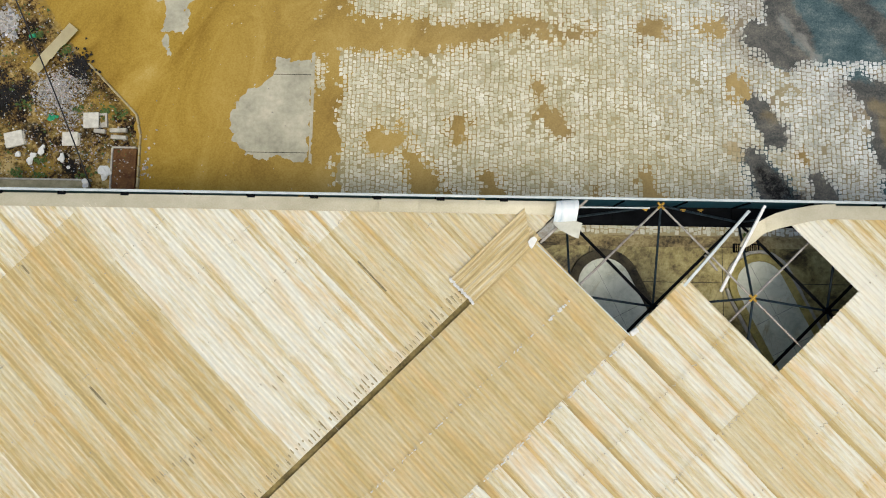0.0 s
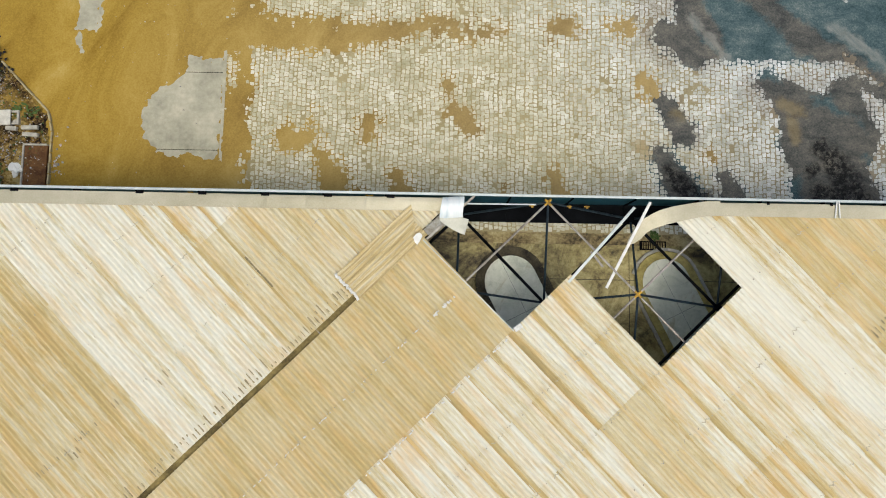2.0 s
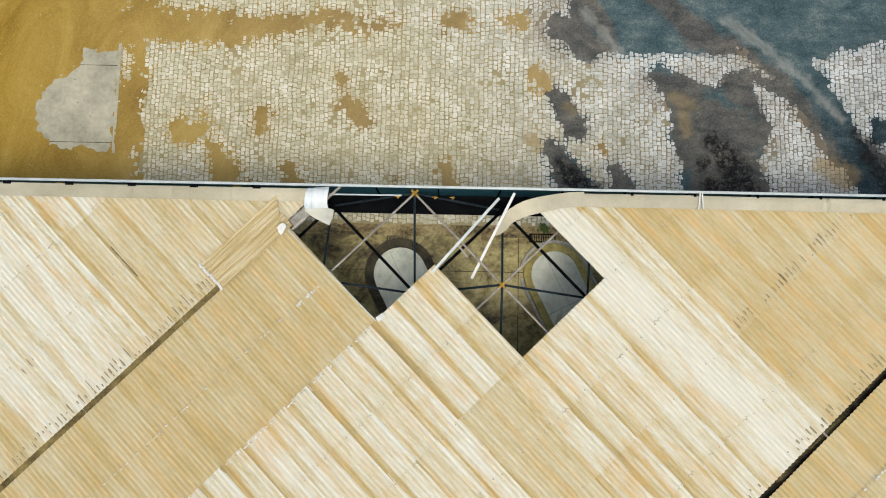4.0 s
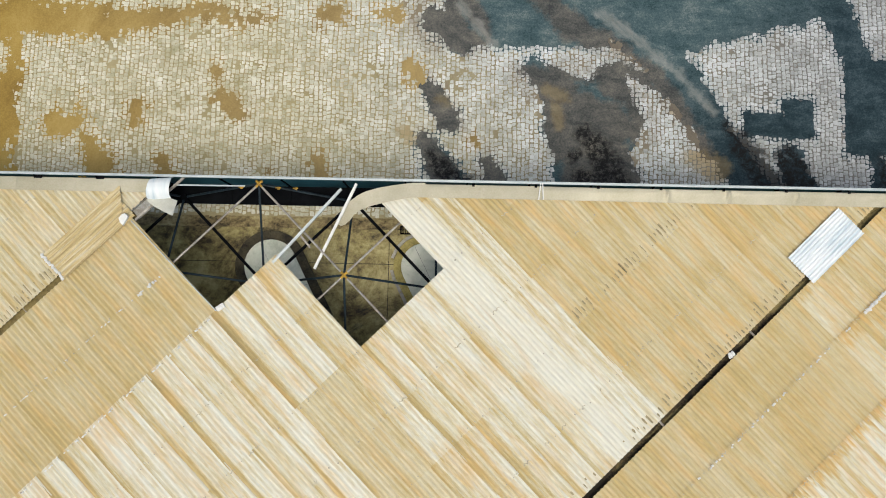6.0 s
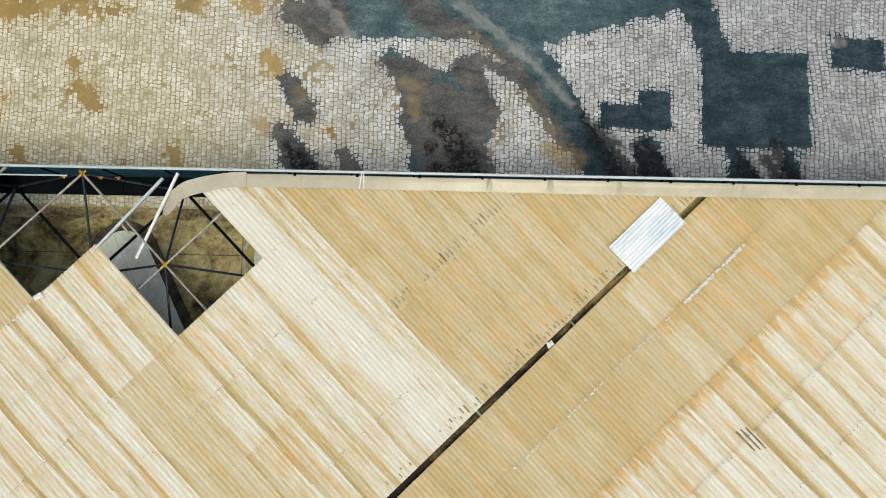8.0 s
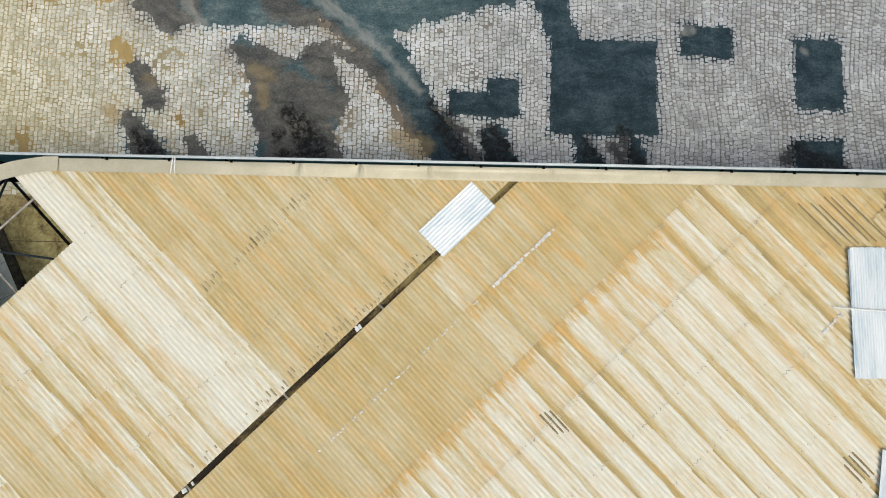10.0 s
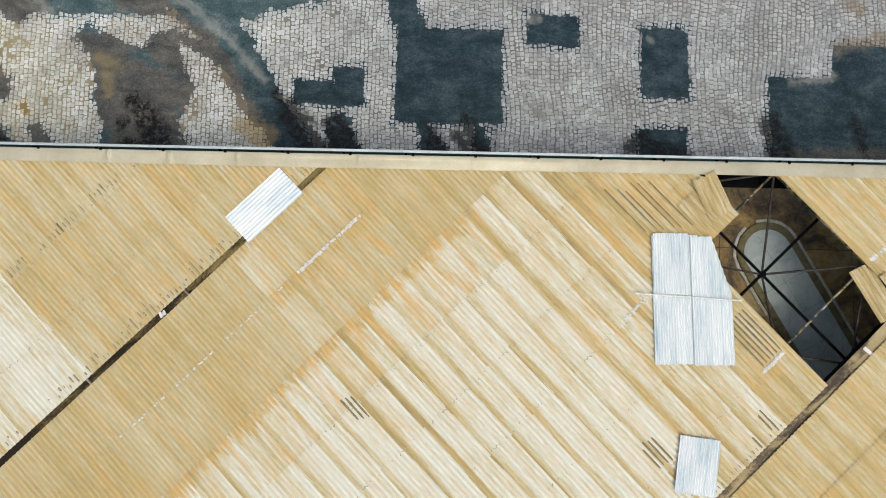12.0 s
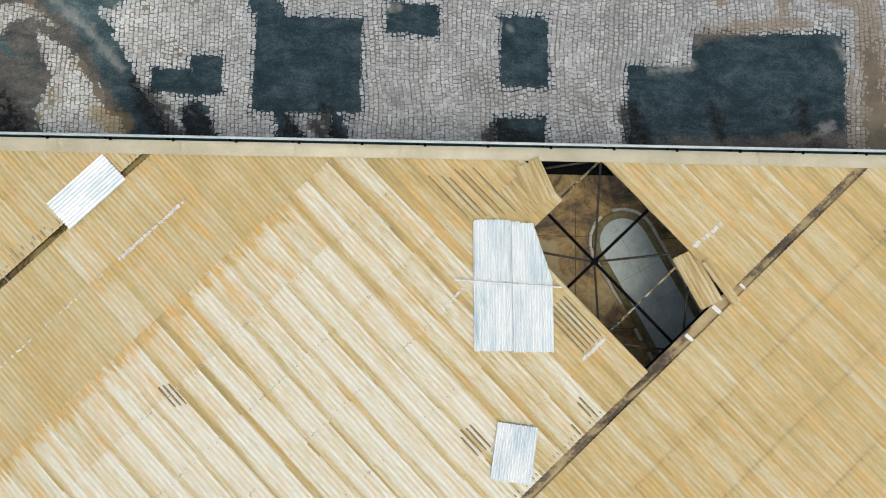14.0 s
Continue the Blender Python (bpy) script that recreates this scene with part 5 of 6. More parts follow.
# strips that paint the deep valley shadow on sheets beside the second opening
for k in range(6):
    valley_strip(31.35 + k * PITCH, 34.3 + 0.1 * rr.random(), 36.3, 32.52, 0.08)
    valley_strip(31.7 + k * PITCH * 1.6, 27.6 + 0.5 * rr.random() + 0.15 * k, 29.9 + 0.2 * k, 32.52, 0.06)
tagged(raw("lichen_streaks", lv, lf, M_LICHENSHADE), "dark lichen, dirt and painted shade in the sheet valleys", "lichen", kind="stuff")

# washers and broken laps along the sheet rows
fv, ff = [], []
for rows, base in (((-11.6, -9.2, -6.85, -4.7, -2.3), 32.52), ((3.2, 5.68), 3.95), ((8.0, 10.35, 12.7, 15.1, 17.45), 6.93), ((22.14, 24.82, 27.15, 29.5, 31.7, 34.05, 36.48), 32.52), ((41.0, 43.4, 45.8), 32.52)):
    for v in rows:
        for k in range(-60, 50):
            for j in (1, 3, 5):
                if rr.random() < 0.35:
                    continue
                u = base + k * W - 0.03 + PITCH * j
                vv = v + rr.uniform(-0.06, 0.06)
                x, y = xy(u, vv)
                if not -19 < x < 64 or not -12 < y < 3.0:
                    continue
                if (0.8 < v < 5.72 and u > 3.9) or (5.6 < v < 10.45 and 6.9 < u < 11.25) or (31.6 < v < 38.4 and 32.4 < u < 36.8):
                    continue
                z, r, i0 = roof_z(vv) + 0.036, rr.uniform(0.016, 0.032), len(fv)
                for q in range(6):
                    fv.append((x + r * math.cos(q * math.pi / 3), y + r * math.sin(q * math.pi / 3), z))
                fv.append((x, y, z + 0.012))
                ff += [(i0 + q, i0 + (q + 1) % 6, i0 + 6) for q in range(6)]
tagged(raw("roof_washers", fv, ff, simple("grey_washer", (0.24, 0.21, 0.16), (0.50, 0.47, 0.42), 0.6)), "small grey fixing washers along the sheet rows", "fixings", kind="stuff")

# grey grime, broken edges and painted edge shadow along the end laps, in short runs that follow the waves
gv, gf = [], []
rr = random.Random(77)
for rows, base, often in (((-11.6, -9.2, -6.85, -4.7, -2.3), 32.52, 0.35), ((3.2, 5.68), 3.95, 0.5), ((8.0, 10.35, 12.7, 17.45), 6.93, 0.5), ((22.14, 24.82, 27.15, 29.5, 31.7, 34.05, 36.48), 32.52, 0.5), ((41.0, 43.4, 45.8), 32.52, 0.3)):
    for v in rows:
        u = -26.0
        while u < 46:
            u += rr.uniform(0.05, 0.9)
            run = rr.uniform(0.06, 0.34)
            x, y = xy(u, v)
            open_bay = (v > 29.4 and 34.2 < u < 37.2) or (0.8 < v < 5.72 and u > 3.4) or (5.6 < v < 10.45 and 6.7 < u < 11.3) or (31.6 < v < 38.4 and 32.2 < u < 36.9)
            if rr.random() > often or open_bay or not -19 < x < 64 or not -12 < y < 3.0:
                u += run
                continue
            wide, lean = rr.uniform(0.01, 0.026), rr.uniform(-0.25, 0.25)
            n, i0 = max(3, int(run / 0.022)), len(gv)
            for i in range(n + 1):
                q = u + run * i / n
                left_u = base + math.floor((q - base) / W) * W - 0.03
                z = roof_z(v) + 0.026 * math.cos(2 * math.pi * (q - left_u) / PITCH) + 0.014
                mid_v = v + 0.022 * math.cos(2 * math.pi * (q - left_u) / PITCH) + lean * (q - u) * 0.3 + rr.uniform(-0.01, 0.01)
                for d in (-wide, wide):
                    x, y = xy(q, mid_v + d * rr.uniform(0.6, 1.2))
                    gv.append((x, y, z))
            gf += [(i0 + 2 * i, i0 + 2 * i + 1, i0 + 2 * i + 3, i0 + 2 * i + 2) for i in range(n)]
            u += run
tagged(raw("lap_grime", gv, gf, simple("grey_lap_grime_and_shade", (0.32, 0.28, 0.19), (0.60, 0.56, 0.46), 0.95, 0.0, 5.0, 30.0)), "short grey runs of grime and painted edge shadow along the sheets' end laps", "grime", kind="stuff")

# ---- waste lot beyond the sand yard ----
nx, ny = 70, 100
vts = []
for i in range(nx + 1):
    for j in range(ny + 1):
        x, y = -28 + 14.0 * i / nx, 4.2 + 16 * j / ny
        edge = max(0.0, min(1.0, (-14.1 - x) / 0.4))
        if y > 8.1:
            edge = max(0.0, min(1.0, ((-14.2 - (y - 8.15) * 0.97 if y < 10.7 else -16.65 - (y - 10.7) * 0.75) - x) / 0.5))
        z = -0.04 + edge * (0.09 + 0.09 * rough_noise(x, y, 0.6) + 0.06 * rough_noise(x, y, 2.2) + 0.03 * rough_noise(x, y, 6.0))
        vts.append((x, y, z))
fcs = [(i * (ny + 1) + j, (i + 1) * (ny + 1) + j, (i + 1) * (ny + 1) + j + 1, i * (ny + 1) + j + 1) for i in range(nx) for j in range(ny)]
M_LOT, t, b = material("rubbish_soil_mix", 0.95, 0.0, 0.25)
f = grain(t, 0.8, 6.0, 0.7, None, 0.4)
g = grain(t, 6.0, 6.0, 0.75)
k1 = maths(t, "MULTIPLY_ADD", maths(t, "SUBTRACT", g, 0.5), 0.7, f)
earth = ramp(t, k1, (0.38, (0.008, 0.006, 0.005)), (0.46, (0.085, 0.05, 0.018)), (0.54, (0.26, 0.17, 0.045)), (0.66, (0.46, 0.35, 0.16)))
green = grain(t, 1.7, 4.0)
mud, black, pale_dust, ochre_dust = stains(t)
soil = mixed(t, maths(t, "MULTIPLY", maths(t, "MULTIPLY_ADD", green, 4.0, -2.1, True), 0.8), earth, (0.085, 0.095, 0.022))
soil = mixed(t, maths(t, "MULTIPLY", ochre_dust, 0.8), soil, (0.33, 0.215, 0.045))
t.links.new(mixed(t, maths(t, "MULTIPLY", black, 0.95), soil, (0.006, 0.006, 0.007)), b.inputs["Base Color"])
relief(t, b, g, 0.8, 0.04)
tagged(stained(raw("waste_ground", vts, fcs, M_LOT, True)), "dark littered earth with weeds and ash", "waste ground", kind="structure")

# kerb round the lot
kerb = tagged(new("kerb"), "low broken pale kerb round the waste lot", "kerb", kind="structure")
pts = [(-16.65, 10.62), (-15.4, 9.35), (-14.25, 8.2), (-14.05, 7.3), (-14.02, 4.3)]
rr = random.Random(3)
for (x0, y0), (x1, y1) in zip(pts, pts[1:]):
    l = math.hypot(x1 - x0, y1 - y0)
    n = max(1, round(l / 0.5))
    for i in range(n):
        if rr.random() < 0.16:
            continue
        q = (i + 0.5) / n
        part("kerb_stone", box(-l / n / 2 + 0.02, -0.042, -0.05, l / n / 2 - 0.02, 0.042, 0.12 + rr.uniform(-0.03, 0.02), 0.015, m=pose(x0 + (x1 - x0) * q, y0 + (y1 - y0) * q, 0, rr.uniform(-3, 3), 0, math.degrees(math.atan2(y1 - y0, x1 - x0)) + rr.uniform(-3, 3))), M_KERBWORN, kerb)
tagged(place("low_wall", box(-27, 4.3, -0.05, -16.2, 5.05, 0.28, 0.02), simple("stained_wall_top", (0.20, 0.18, 0.10), (0.40, 0.36, 0.24), 0.9)), "low rendered wall top beside the canopy", "wall", kind="structure")
tagged(place("wall_edge", box(-27, 5.05, -0.05, -16.1, 5.13, 0.3, 0.01), M_KERBPALE), "pale edging along the low wall", "edging", kind="structure")
tagged(place("rust_bed", box(-15.2, 4.3, -0.03, -14.15, 6.6, 0.13, 0.02), M_RUST), "rust-brown earth bed inside the kerb", "earth bed", kind="structure")
tagged(place("bed_edge", joined(box(-15.25, 6.6, 0, -14.15, 6.68, 0.2, 0.01), box(-15.28, 4.3, 0, -15.2, 6.6, 0.17, 0.01)), M_KERBPALE), "broken pale edging of the rust-brown bed", "edging", kind="structure")

# board
b = bmesh.new()
outline = [(-1.35, -0.22), (-0.9, -0.25), (-0.5, -0.2), (-0.4, -0.26), (0.2, -0.2), (0.5, -0.26), (1.35, -0.27), (1.38, 0.27), (0.3, 0.25), (-0.6, 0.28), (-1.38, 0.24)]
vs = [b.verts.new((x, y, 0)) for x, y in outline]
b.faces.new(vs)
bmesh.ops.solidify(b, geom=b.faces[:], thickness=0.03)
ob = place("old_board", b, M_BOARD)
ob.matrix_basis = pose(-18.15, 11.2, 0.3, 2, 3, 54)
tagged(ob, "pale weathered board lying on the rubbish", "board")


def block(x, y, z, sx, sy, sz, turn, hole, label):
    th = thing("concrete_box", label, "concrete box", "concrete boxes")
    th.matrix_basis = pose(x, y, z, 0, 0, turn)
    if hole:
        w = 0.09
        part("wall_ring", joined(box(-sx / 2, -sy / 2, 0, -sx / 2 + w, sy / 2, sz), box(sx / 2 - w, -sy / 2, 0, sx / 2, sy / 2, sz), box(-sx / 2 + w, -sy / 2, 0, sx / 2 - w, -sy / 2 + w, sz), box(-sx / 2 + w, sy / 2 - w, 0, sx / 2 - w, sy / 2, sz), box(-sx / 2 + w, -sy / 2 + w, 0, sx / 2 - w, sy / 2 - w, 0.03)), M_KERBPALE, th)
        part("cover", box(-sx / 2 - 0.05, -sy / 2 - 0.03, sz, sx * 0.16, sy / 2 + 0.03, sz + 0.07, 0.02), M_BLOCK, th, "white slab cover pushed aside")
    else:
        part("base", box(-sx / 2 + 0.04, -sy / 2 + 0.02, 0, sx / 2 + 0.05, sy / 2 - 0.04, sz - 0.07, 0.02), M_KERBPALE, th)
        part("cover", box(-sx / 2, -sy / 2, sz - 0.07, sx / 2, sy / 2, sz, 0.025), M_BLOCK, th, "whitish slab cover")
    return th


block(-16.05, 7.88, 0.05, 1.0, 0.66, 0.14, 3, True, "white concrete inspection box with its cover pushed aside")
block(-17.18, 7.0, 0.05, 0.72, 0.64, 0.16, 2, False, "square whitish concrete box with a flat cover")
block(-19.75, 6.95, 0.05, 0.85, 0.72, 0.16, 14, False, "square whitish concrete box with a crooked cover")
for x, y, a, l in ((-15.0, 7.43, 2, 0.75), (-14.95, 7.1, -3, 0.72), (-15.85, 7.38, -4, 0.5)):
    ob = place("concrete_beam", box(-l / 2, -0.09, 0, l / 2, 0.09, 0.16, 0.015), M_KERBPALE)
    ob.matrix_basis = pose(x, y, 0.08, 0, 0, a)
    tagged(ob, "short broken concrete beam on the waste lot", "beam", "broken beams")


# crumpled litter
def scrap_field(name, label, n, where_fn, size, mat, seed, z=0.12):
    rr = random.Random(seed)
    v_, f_ = [], []
    for _ in range(n):
        x, y = where_fn(rr)
        s_ = rr.uniform(*size)
        i0 = len(v_)
        a = rr.uniform(0, 6.28)
        for q in range(5):
            r = s_ * rr.uniform(0.5, 1.0)
            v_.append((x + r * math.cos(a + q * 1.257), y + r * math.sin(a + q * 1.257), z + rr.uniform(-0.03, 0.05)))
        v_.append((x, y, z + s_ * rr.uniform(0.2, 0.6)))
        f_ += [(i0 + q, i0 + (q + 1) % 5, i0 + 5) for q in range(5)]
    return tagged(raw(name, v_, f_, mat), label, "litter", kind="stuff")


def in_lot(rr):
    while True:
        x, y = rr.uniform(-26, -14.3), rr.uniform(5.2, 16)
        if y < 8.1 or x < (-14.4 - (y - 8.15) * 0.97 if y < 10.7 else -16.8 - (y - 10.7) * 0.75):
            return x, y


def heap(cx, cy, sx, sy):
    return lambda rr: (rr.gauss(cx, sx), rr.gauss(cy, sy))


M_SILVER, t, b = material("pale_rubbish", 0.7, 0.0, 0.4)
geo = t.nodes.new("ShaderNodeNewGeometry")
t.links.new(ramp(t, geo.outputs["Random Per Island"], (0.0, (0.16, 0.17, 0.20)), (0.3, (0.36, 0.33, 0.28)), (0.5, (0.50, 0.50, 0.50)), (0.66, (0.28, 0.23, 0.17)), (0.8, (0.40, 0.44, 0.50)), (0.86, (0.42, 0.40, 0.36)), (0.96, (0.44, 0.33, 0.34)), (1.0, (0.80, 0.80, 0.84))), b.inputs["Base Color"])
M_ASH = simple("black_ash", (0.004, 0.004, 0.005), (0.02, 0.019, 0.02), 0.95)
scrap_field("litter", "mixed litter and stones scattered over the lot", 4200, in_lot, (0.012, 0.06), M_SCRAP, 1)
scrap_field("earth_crumbs", "ochre earth clods and dry stalks on the lot", 2600, in_lot, (0.02, 0.07), simple("ochre_clod", (0.05, 0.03, 0.012), (0.34, 0.23, 0.07), 0.95, 0.0, 1.5, 12.0), 31, 0.1)
scrap_field("pale_litter", "heap of pale plastic and paper rubbish", 1500, heap(-18.0, 9.25, 0.48, 0.5), (0.02, 0.075), M_SILVER, 2, 0.14)
scrap_field("pale_litter", "heap of pale plastic bags and paper rubbish", 300, heap(-20.5, 12.4, 0.3, 0.4), (0.04, 0.14), M_SILVER, 3, 0.14)
scrap_field("pale_litter", "pale rubbish scattered round the boxes", 260, heap(-17.2, 6.6, 1.6, 0.8), (0.02, 0.07), M_SILVER, 4, 0.12)
scrap_field("pale_litter", "trail of pale rubbish spilling down from the heap", 500, heap(-17.3, 8.1, 0.28, 0.5), (0.015, 0.055), M_SILVER, 14, 0.13)
scrap_field("pale_litter", "thin spread of pale rubbish beside the ash", 260, heap(-16.9, 9.5, 0.3, 0.3), (0.015, 0.05), M_SILVER, 15, 0.13)
scrap_field("ash_heap", "black burnt ash heap", 260, heap(-17.0, 10.35, 0.3, 0.38), (0.03, 0.11), M_ASH, 5, 0.12)
scrap_field("ash_heap", "black burnt ash heap", 900, heap(-20.4, 9.0, 0.7, 0.4), (0.025, 0.08), M_ASH, 6, 0.12)
scrap_field("weeds", "small green weeds among the litter", 260, in_lot, (0.03, 0.09), M_LEAF, 7, 0.12)
for k, (wx, wy) in enumerate(((-16.85, 8.4), (-14.95, 8.2), (-19.05, 11.95), (-17.7, 11.2), (-18.45, 5.25), (-19.5, 5.35), (-16.4, 5.3), (-19.35, 8.55), (-15.6, 8.35), (-18.5, 6.0))):
    scrap_field("weed_clump", "low clump of dark green weeds on the lot", 34, heap(wx, wy, 0.16, 0.13), (0.03, 0.1), M_LEAF, 40 + k, 0.15)
scrap_field("yard_litter", "tiny pale litter scattered on the sand yard", 60, lambda rr: (rr.uniform(-14, -7), rr.uniform(4.5, 14)), (0.015, 0.045), M_SILVER, 8, 0.03)
scrap_field("yard_litter", "pale plastic scraps against the kerb", 24, heap(-13.75, 5.8, 0.12, 0.4), (0.04, 0.12), M_SILVER, 9, 0.05)
scrap_field("grate_weed", "small green weed beside the drain grate", 40, heap(13.75, 2.95, 0.12, 0.1), (0.04, 0.1), M_LEAF, 10, 0.06)
M_GREENPL = simple("green_plastic", (0.01, 0.22, 0.10), (0.03, 0.36, 0.18), 0.5)
scrap_field("plastic_scrap", "crumpled green plastic scrap on the lot", 12, heap(-18.05, 7.95, 0.08, 0.1), (0.06, 0.14), M_GREENPL, 11, 0.18)
b = rod((-19.35, 11.78, 0.22), (-19.1, 11.85, 0.22), 0.09, 10)
tagged(place("plastic_bottle", b, M_GREENPL), "green plastic bottle lying on the rubbish", "bottle")
for x, y, s_ in ((-16.26, 4.9, 0.22), (-15.5, 5.45, 0.32), (-17.5, 6.08, 0.22), (-18.8, 6.25, 0.14), (-18.98, 5.9, 0.2), (-18.4, 6.5, 0.22), (-17.15, 5.65, 0.1), (-19.5, 6.2, 0.13)):
    b = bmesh.new()
    bmesh.ops.create_icosphere(b, subdivisions=3, radius=0.85 * s_)
    for v_ in b.verts:
        v_.co *= 0.85 + 1.1 * noise.noise(v_.co * 4 + Vector((x * 3, y * 3, 0))) + 0.2 * noise.noise(v_.co * 16 + Vector((y, x, 0)))
        v_.co.z *= 0.4
    ob = place("plastic_bag", b, M_WHITE)
    ob.location = (x, y, 0.3 if y < 5.1 else 0.2)
    tagged(ob, "crumpled white plastic bag on the lot", "plastic bag", "plastic bags")

# overhead cable
cable = bpy.data.curves.new("cable", "CURVE")
cable.dimensions, cable.bevel_depth = "3D", 0.028
sp = cable.splines.new("POLY")
ends = (Vector((-19.6, 15.4, 3.2)), Vector((-14.75, 4.4, 2.4)))
sp.points.add(12)
for i, p in enumerate(sp.points):
    q = i / 12
    c = ends[0].lerp(ends[1], q) - Vector((0, 0, 0.25 * 4 * q * (1 - q)))
    p.co = (*c, 1)
cable.materials.append(M_CABLE)
ob = new("overhead_cable", cable)
tagged(ob, "black overhead cable slung past the canopy", "cable")

# ---- corrugated roof ----
WAVE = 0.05
HOLE_1A, HOLE_1B = 3.95, 6.93
ROWS_0 = [-18.2, -16.4, -14.0, -11.6, -9.2, -6.85, -4.7, -2.3, 0.62]
ROWS_1 = [0.84, 3.2, 5.68, 8.0, 10.35, 12.7, 15.1, 17.45, 19.72]
ROWS_2 = [19.97, 22.14, 24.82, 27.15, 29.5, 31.7, 34.05, 36.48, 38.38]
ROWS_3 = [38.72, 41.0, 43.4, 45.8, 48.2, 50.6, 53.0, 55.4, 57.3]
W = 1.0593


def stain(u, v, rr):
    """Dirt level, streak strength, orange tint and side-lap stain of the sheet at u, v."""
    if v < 0.7:
        if u < -7.7 and v > -11.5:
            return (0.46, 0.24, 0.45, 0.15) if random.Random(round(u / W)).random() < 0.75 else (0.34, 0.36, 0.5, 0.3)
        if -7.7 < u < -3.9:
            return (0.06, 0.34, 0.35, 0.12)
        if u > -2.0 and v > -4.7:
            return (0.36, 0.24, 0.4, 0.2)
        return (0.17, 0.42, 0.55, 0.45)
    if v < 5.6:
        return (0.50, 0.13, 0.45, 0.08)
    if v < 19.8:
        if 11.1 < u < 12.4:
            return (0.0, 0.24, 0.12, 0.05)
        if 12.4 < u < 13.4 and v > 8.0:
            return (0.20, 0.40, 0.3, 0.1)
        if u > 12.4:
            return (0.47, 0.15, 0.62, 0.10)
        if v > 10.3 and 3.7 < u < 6.0:
            return (0.43, 0.17, 0.4, 0.12)
        if u > 9.2:
            return (0.10, 0.30, 0.5, 0.4)
        if u > 6.0 or v > 15.1:
            return (0.24, 0.32, 0.6, 0.5)
        return (0.11, 0.30, 0.55, 0.95)
    if v < 24.7:
        if 19.8 < u < 21.9:
            return (0.27 if u < 20.9 else 0.38, 0.18, 0.75, 0.04)
        if 21.9 < u < 25.0:
            return (0.48, 0.12, 0.85, 0.04)
        return (0.52, 0.11, 0.5, 0.04)
    if v < 38.5:
        if u > 30.5:
            return (0.50, 0.27, 0.7, 0.2)
        if u > 27.5:
            return (0.27, 0.36, 0.6, 0.6)
        if v < 27.2:
            return (0.17, 0.30, 0.8, 0.45)
        if u < 13.0:
            return (0.10, 0.36, 0.45, 0.7)
        return (0.05, 0.32, 0.40, 0.80)
    return (0.50, 0.20, 0.62, 0.2)


def gone(u0, u1, v0, v1):
    um, vm = (u0 + u1) / 2, (v0 + v1) / 2
    if 0.8 < vm < 5.7 and um > HOLE_1A:
        return True
    if 5.6 < vm < 10.4 and HOLE_1B < um < 11.2:
        return True
    if 29.4 < vm < 31.7 and um > 34.6:
        return True
    if 31.6 < vm < 38.5 and 32.5 < um < 36.75:
        return True
    return False


SHEETS = {}


def sheet_mesh(length):
    key = round(length, 2)
    if key not in SHEETS:
        b = corrugated(W + 0.06, length, WAVE, rows=1)
        me = bpy.data.meshes.new("roof_sheet")
        b.to_mesh(me)
        b.free()
        me.materials.append(M_SHEET)
        me.polygons.foreach_set("use_smooth", [True] * len(me.polygons))
        SHEETS[key] = me
    return SHEETS[key]


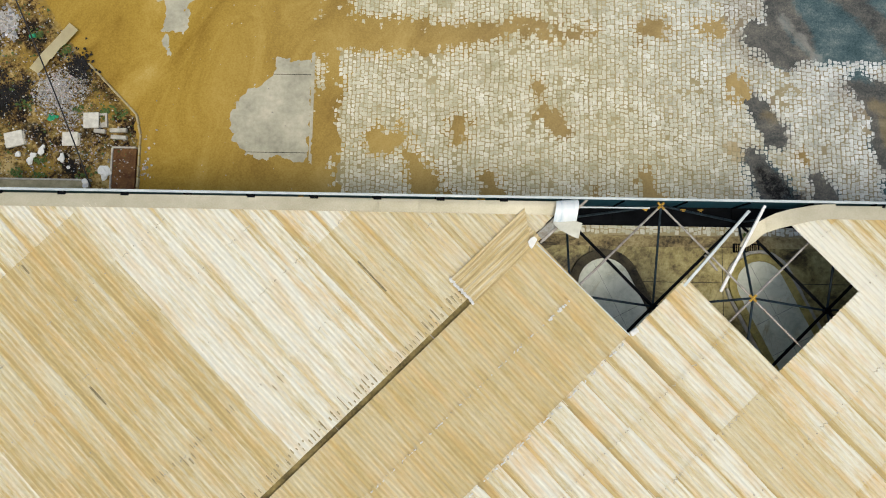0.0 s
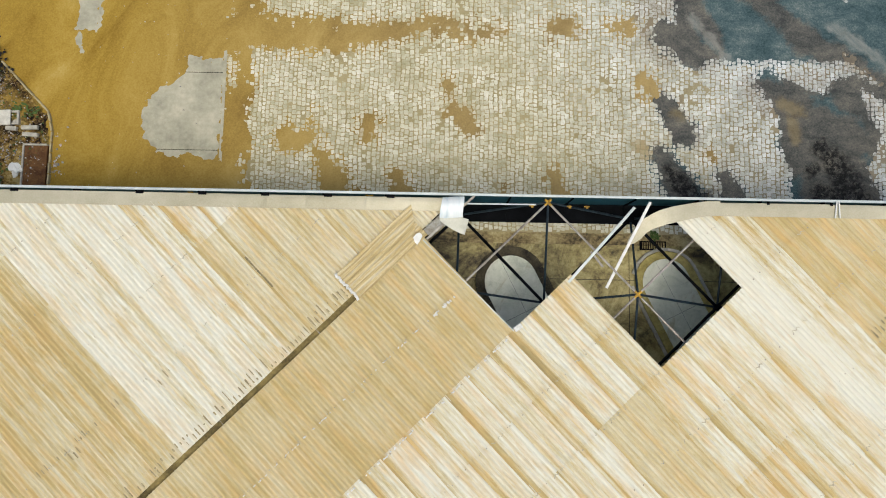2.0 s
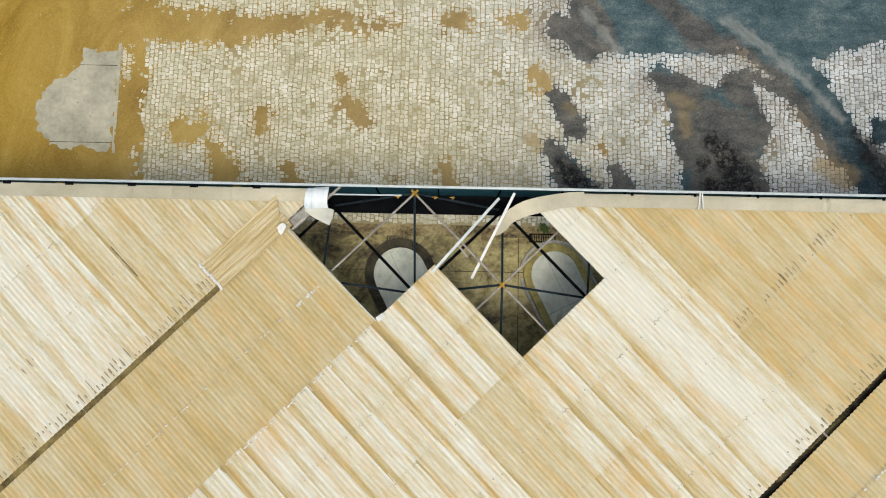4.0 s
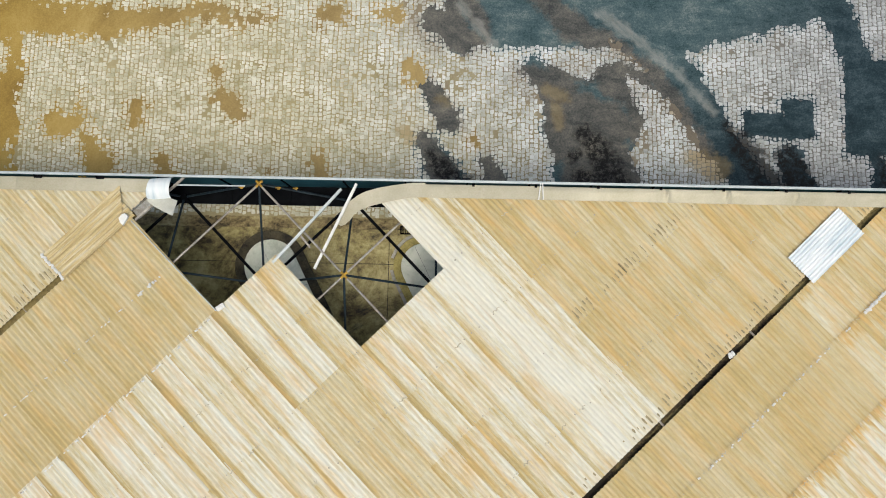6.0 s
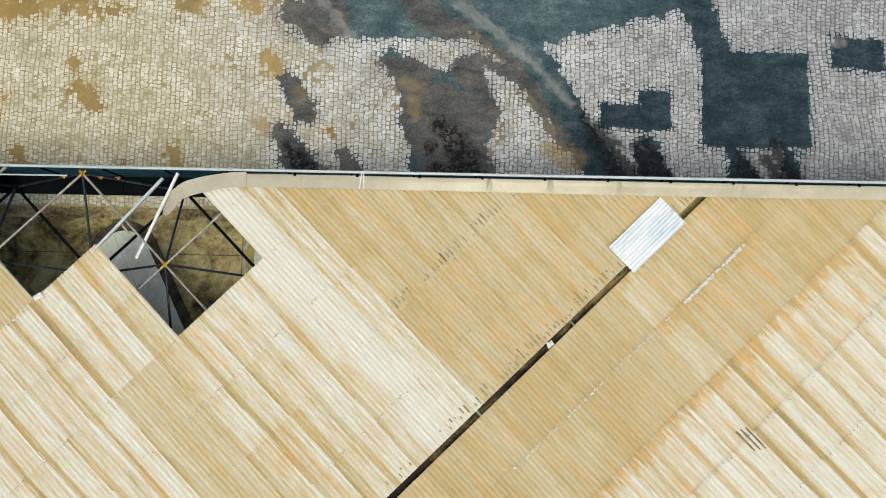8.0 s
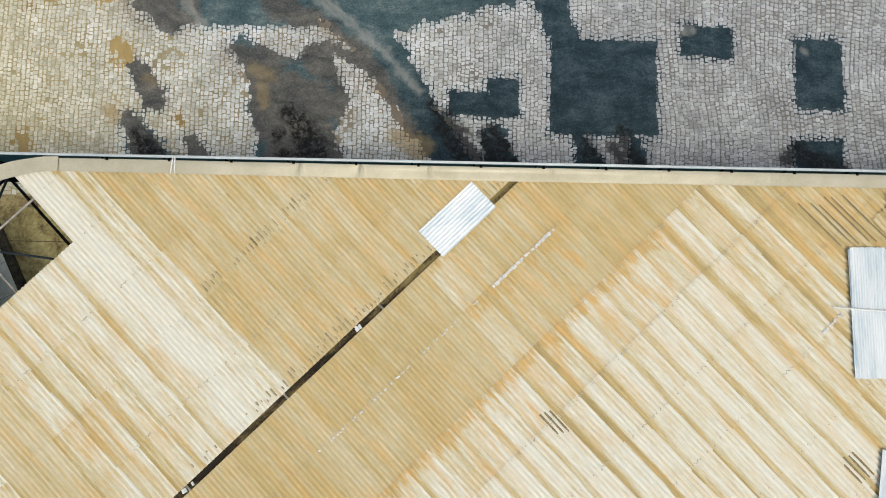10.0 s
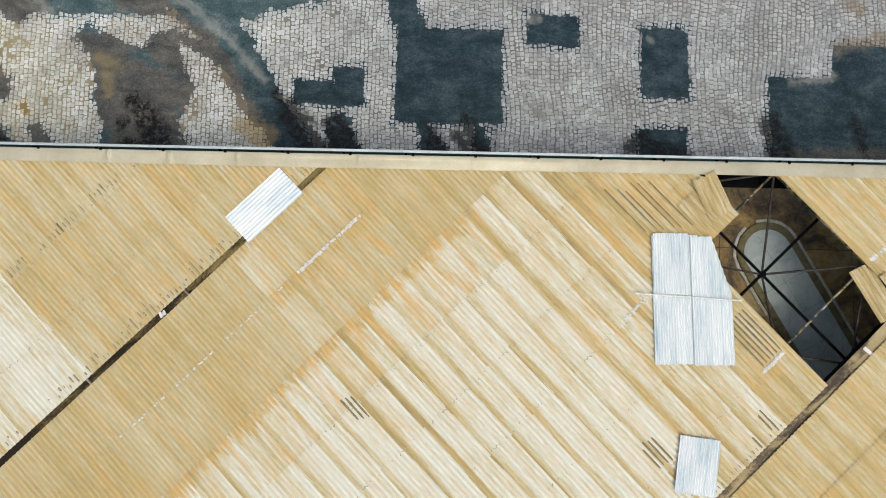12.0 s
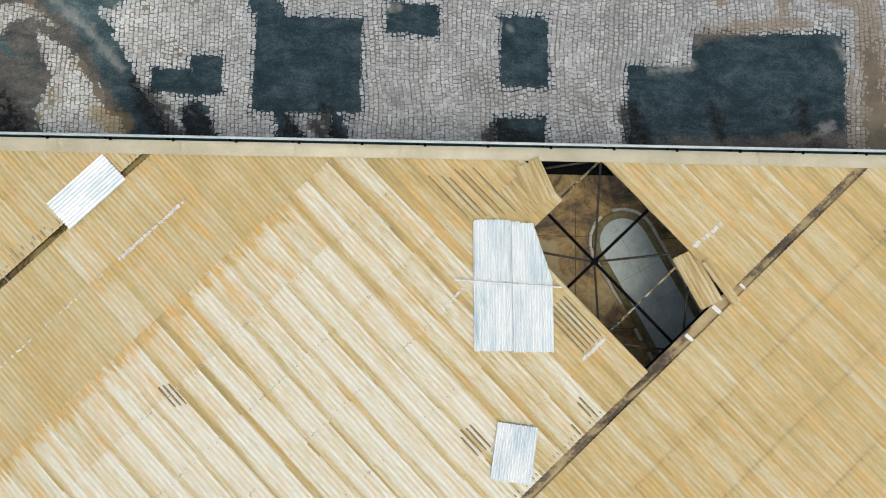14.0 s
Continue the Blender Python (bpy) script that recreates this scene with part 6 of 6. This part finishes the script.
rr = random.Random(9)
for name, rows in (("roof_west", ROWS_0), ("roof_hole", ROWS_1), ("roof_middle", ROWS_2), ("roof_east", ROWS_3)):
    roof = tagged(new("roof"), "stained cream and tan corrugated fibre-cement roof", "roof", kind="structure")
    for v0, v1 in zip(rows, rows[1:]):
        base = HOLE_1B if name == "roof_hole" and v0 > 5.5 else (3.95 if name == "roof_hole" else 32.52)
        vm = (v0 + v1) / 2
        down = 1 if (vm - 0.7) % 18.9 > 9.45 else -1      # downhill is +v or -v
        for k in range(-60, 50):
            u0 = base + k * W
            u1 = u0 + W
            um = (u0 + u1) / 2
            cx, cy = xy(um, vm)
            if not -19 < cx < 66 or not -15.2 < cy < EAVE + 1.6 or gone(u0, u1, v0, v1):
                continue
            length = v1 - v0 + 0.16
            lap = 0.0 if v0 in (10.35, 29.5) else math.degrees(math.atan(0.022 / length))
            tilt = math.degrees(math.atan((roof_z(v0) - roof_z(v1)) / (v1 - v0))) - lap * down
            cv = vm - 0.08 * down if v1 in (0.62, 19.72, 38.38) or v0 in (0.84, 19.97, 38.72) else vm
            px_, py_ = xy(um, cv)
            m = pose(px_, py_, roof_z(cv) + rr.uniform(-0.003, 0.003), 0, 0, ANG) @ pose(0, 0, 0, tilt, rr.uniform(-0.15, 0.15), rr.uniform(-0.15, 0.15))
            corners = [xy(u, v)[1] for u in (u0 - 0.05, u1 + 0.05) for v in (v0 - 0.2, v1 + 0.2)]
            by_bend = 11.0 < um < 13.4 and vm < 9.5
            if max(corners) > 3.4 or min(corners) < -13.5 or by_bend:
                if min(corners) > 3.3 or max(corners) < -13.4:
                    continue
                b = corrugated(W + 0.06, length, WAVE)
                b.transform(m)
                bmesh.ops.bisect_plane(b, geom=b.verts[:] + b.edges[:] + b.faces[:], plane_co=(0, 3.4, 0), plane_no=(0, 1, 0), clear_outer=True)
                bmesh.ops.bisect_plane(b, geom=b.verts[:] + b.edges[:] + b.faces[:], plane_co=(0, -13.5, 0), plane_no=(0, -1, 0), clear_outer=True)
                if by_bend:
                    bmesh.ops.bisect_plane(b, geom=b.verts[:] + b.edges[:] + b.faces[:], plane_co=(12.66, 3.02, 0), plane_no=(-0.2, 0.98, 0), clear_outer=True)
                b.transform(m.inverted())
                if not b.faces:
                    b.free()
                    continue
                ob = part("roof_sheet", b, M_SHEET, roof, smooth=True)
            else:
                ob = new("roof_sheet", sheet_mesh(length))
                ob.parent = roof
            ob.matrix_basis = m
            ob.color = stain(um, vm, rr)

# the 300 stones nearest the open bay, one by one
for x, y, pts in singles:
    me = bpy.data.meshes.new("paving_stone")
    me.from_pydata([(p[0] - x, p[1] - y, p[2]) for p in pts], [], STONE_FACES)
    me.materials.append(M_STONE)
    ob = stained(new("paving_stone", me), np.repeat(stain_layers([x], [y]), 24, axis=0))
    ob.location = (x, y, 0)
    ob.parent = paving
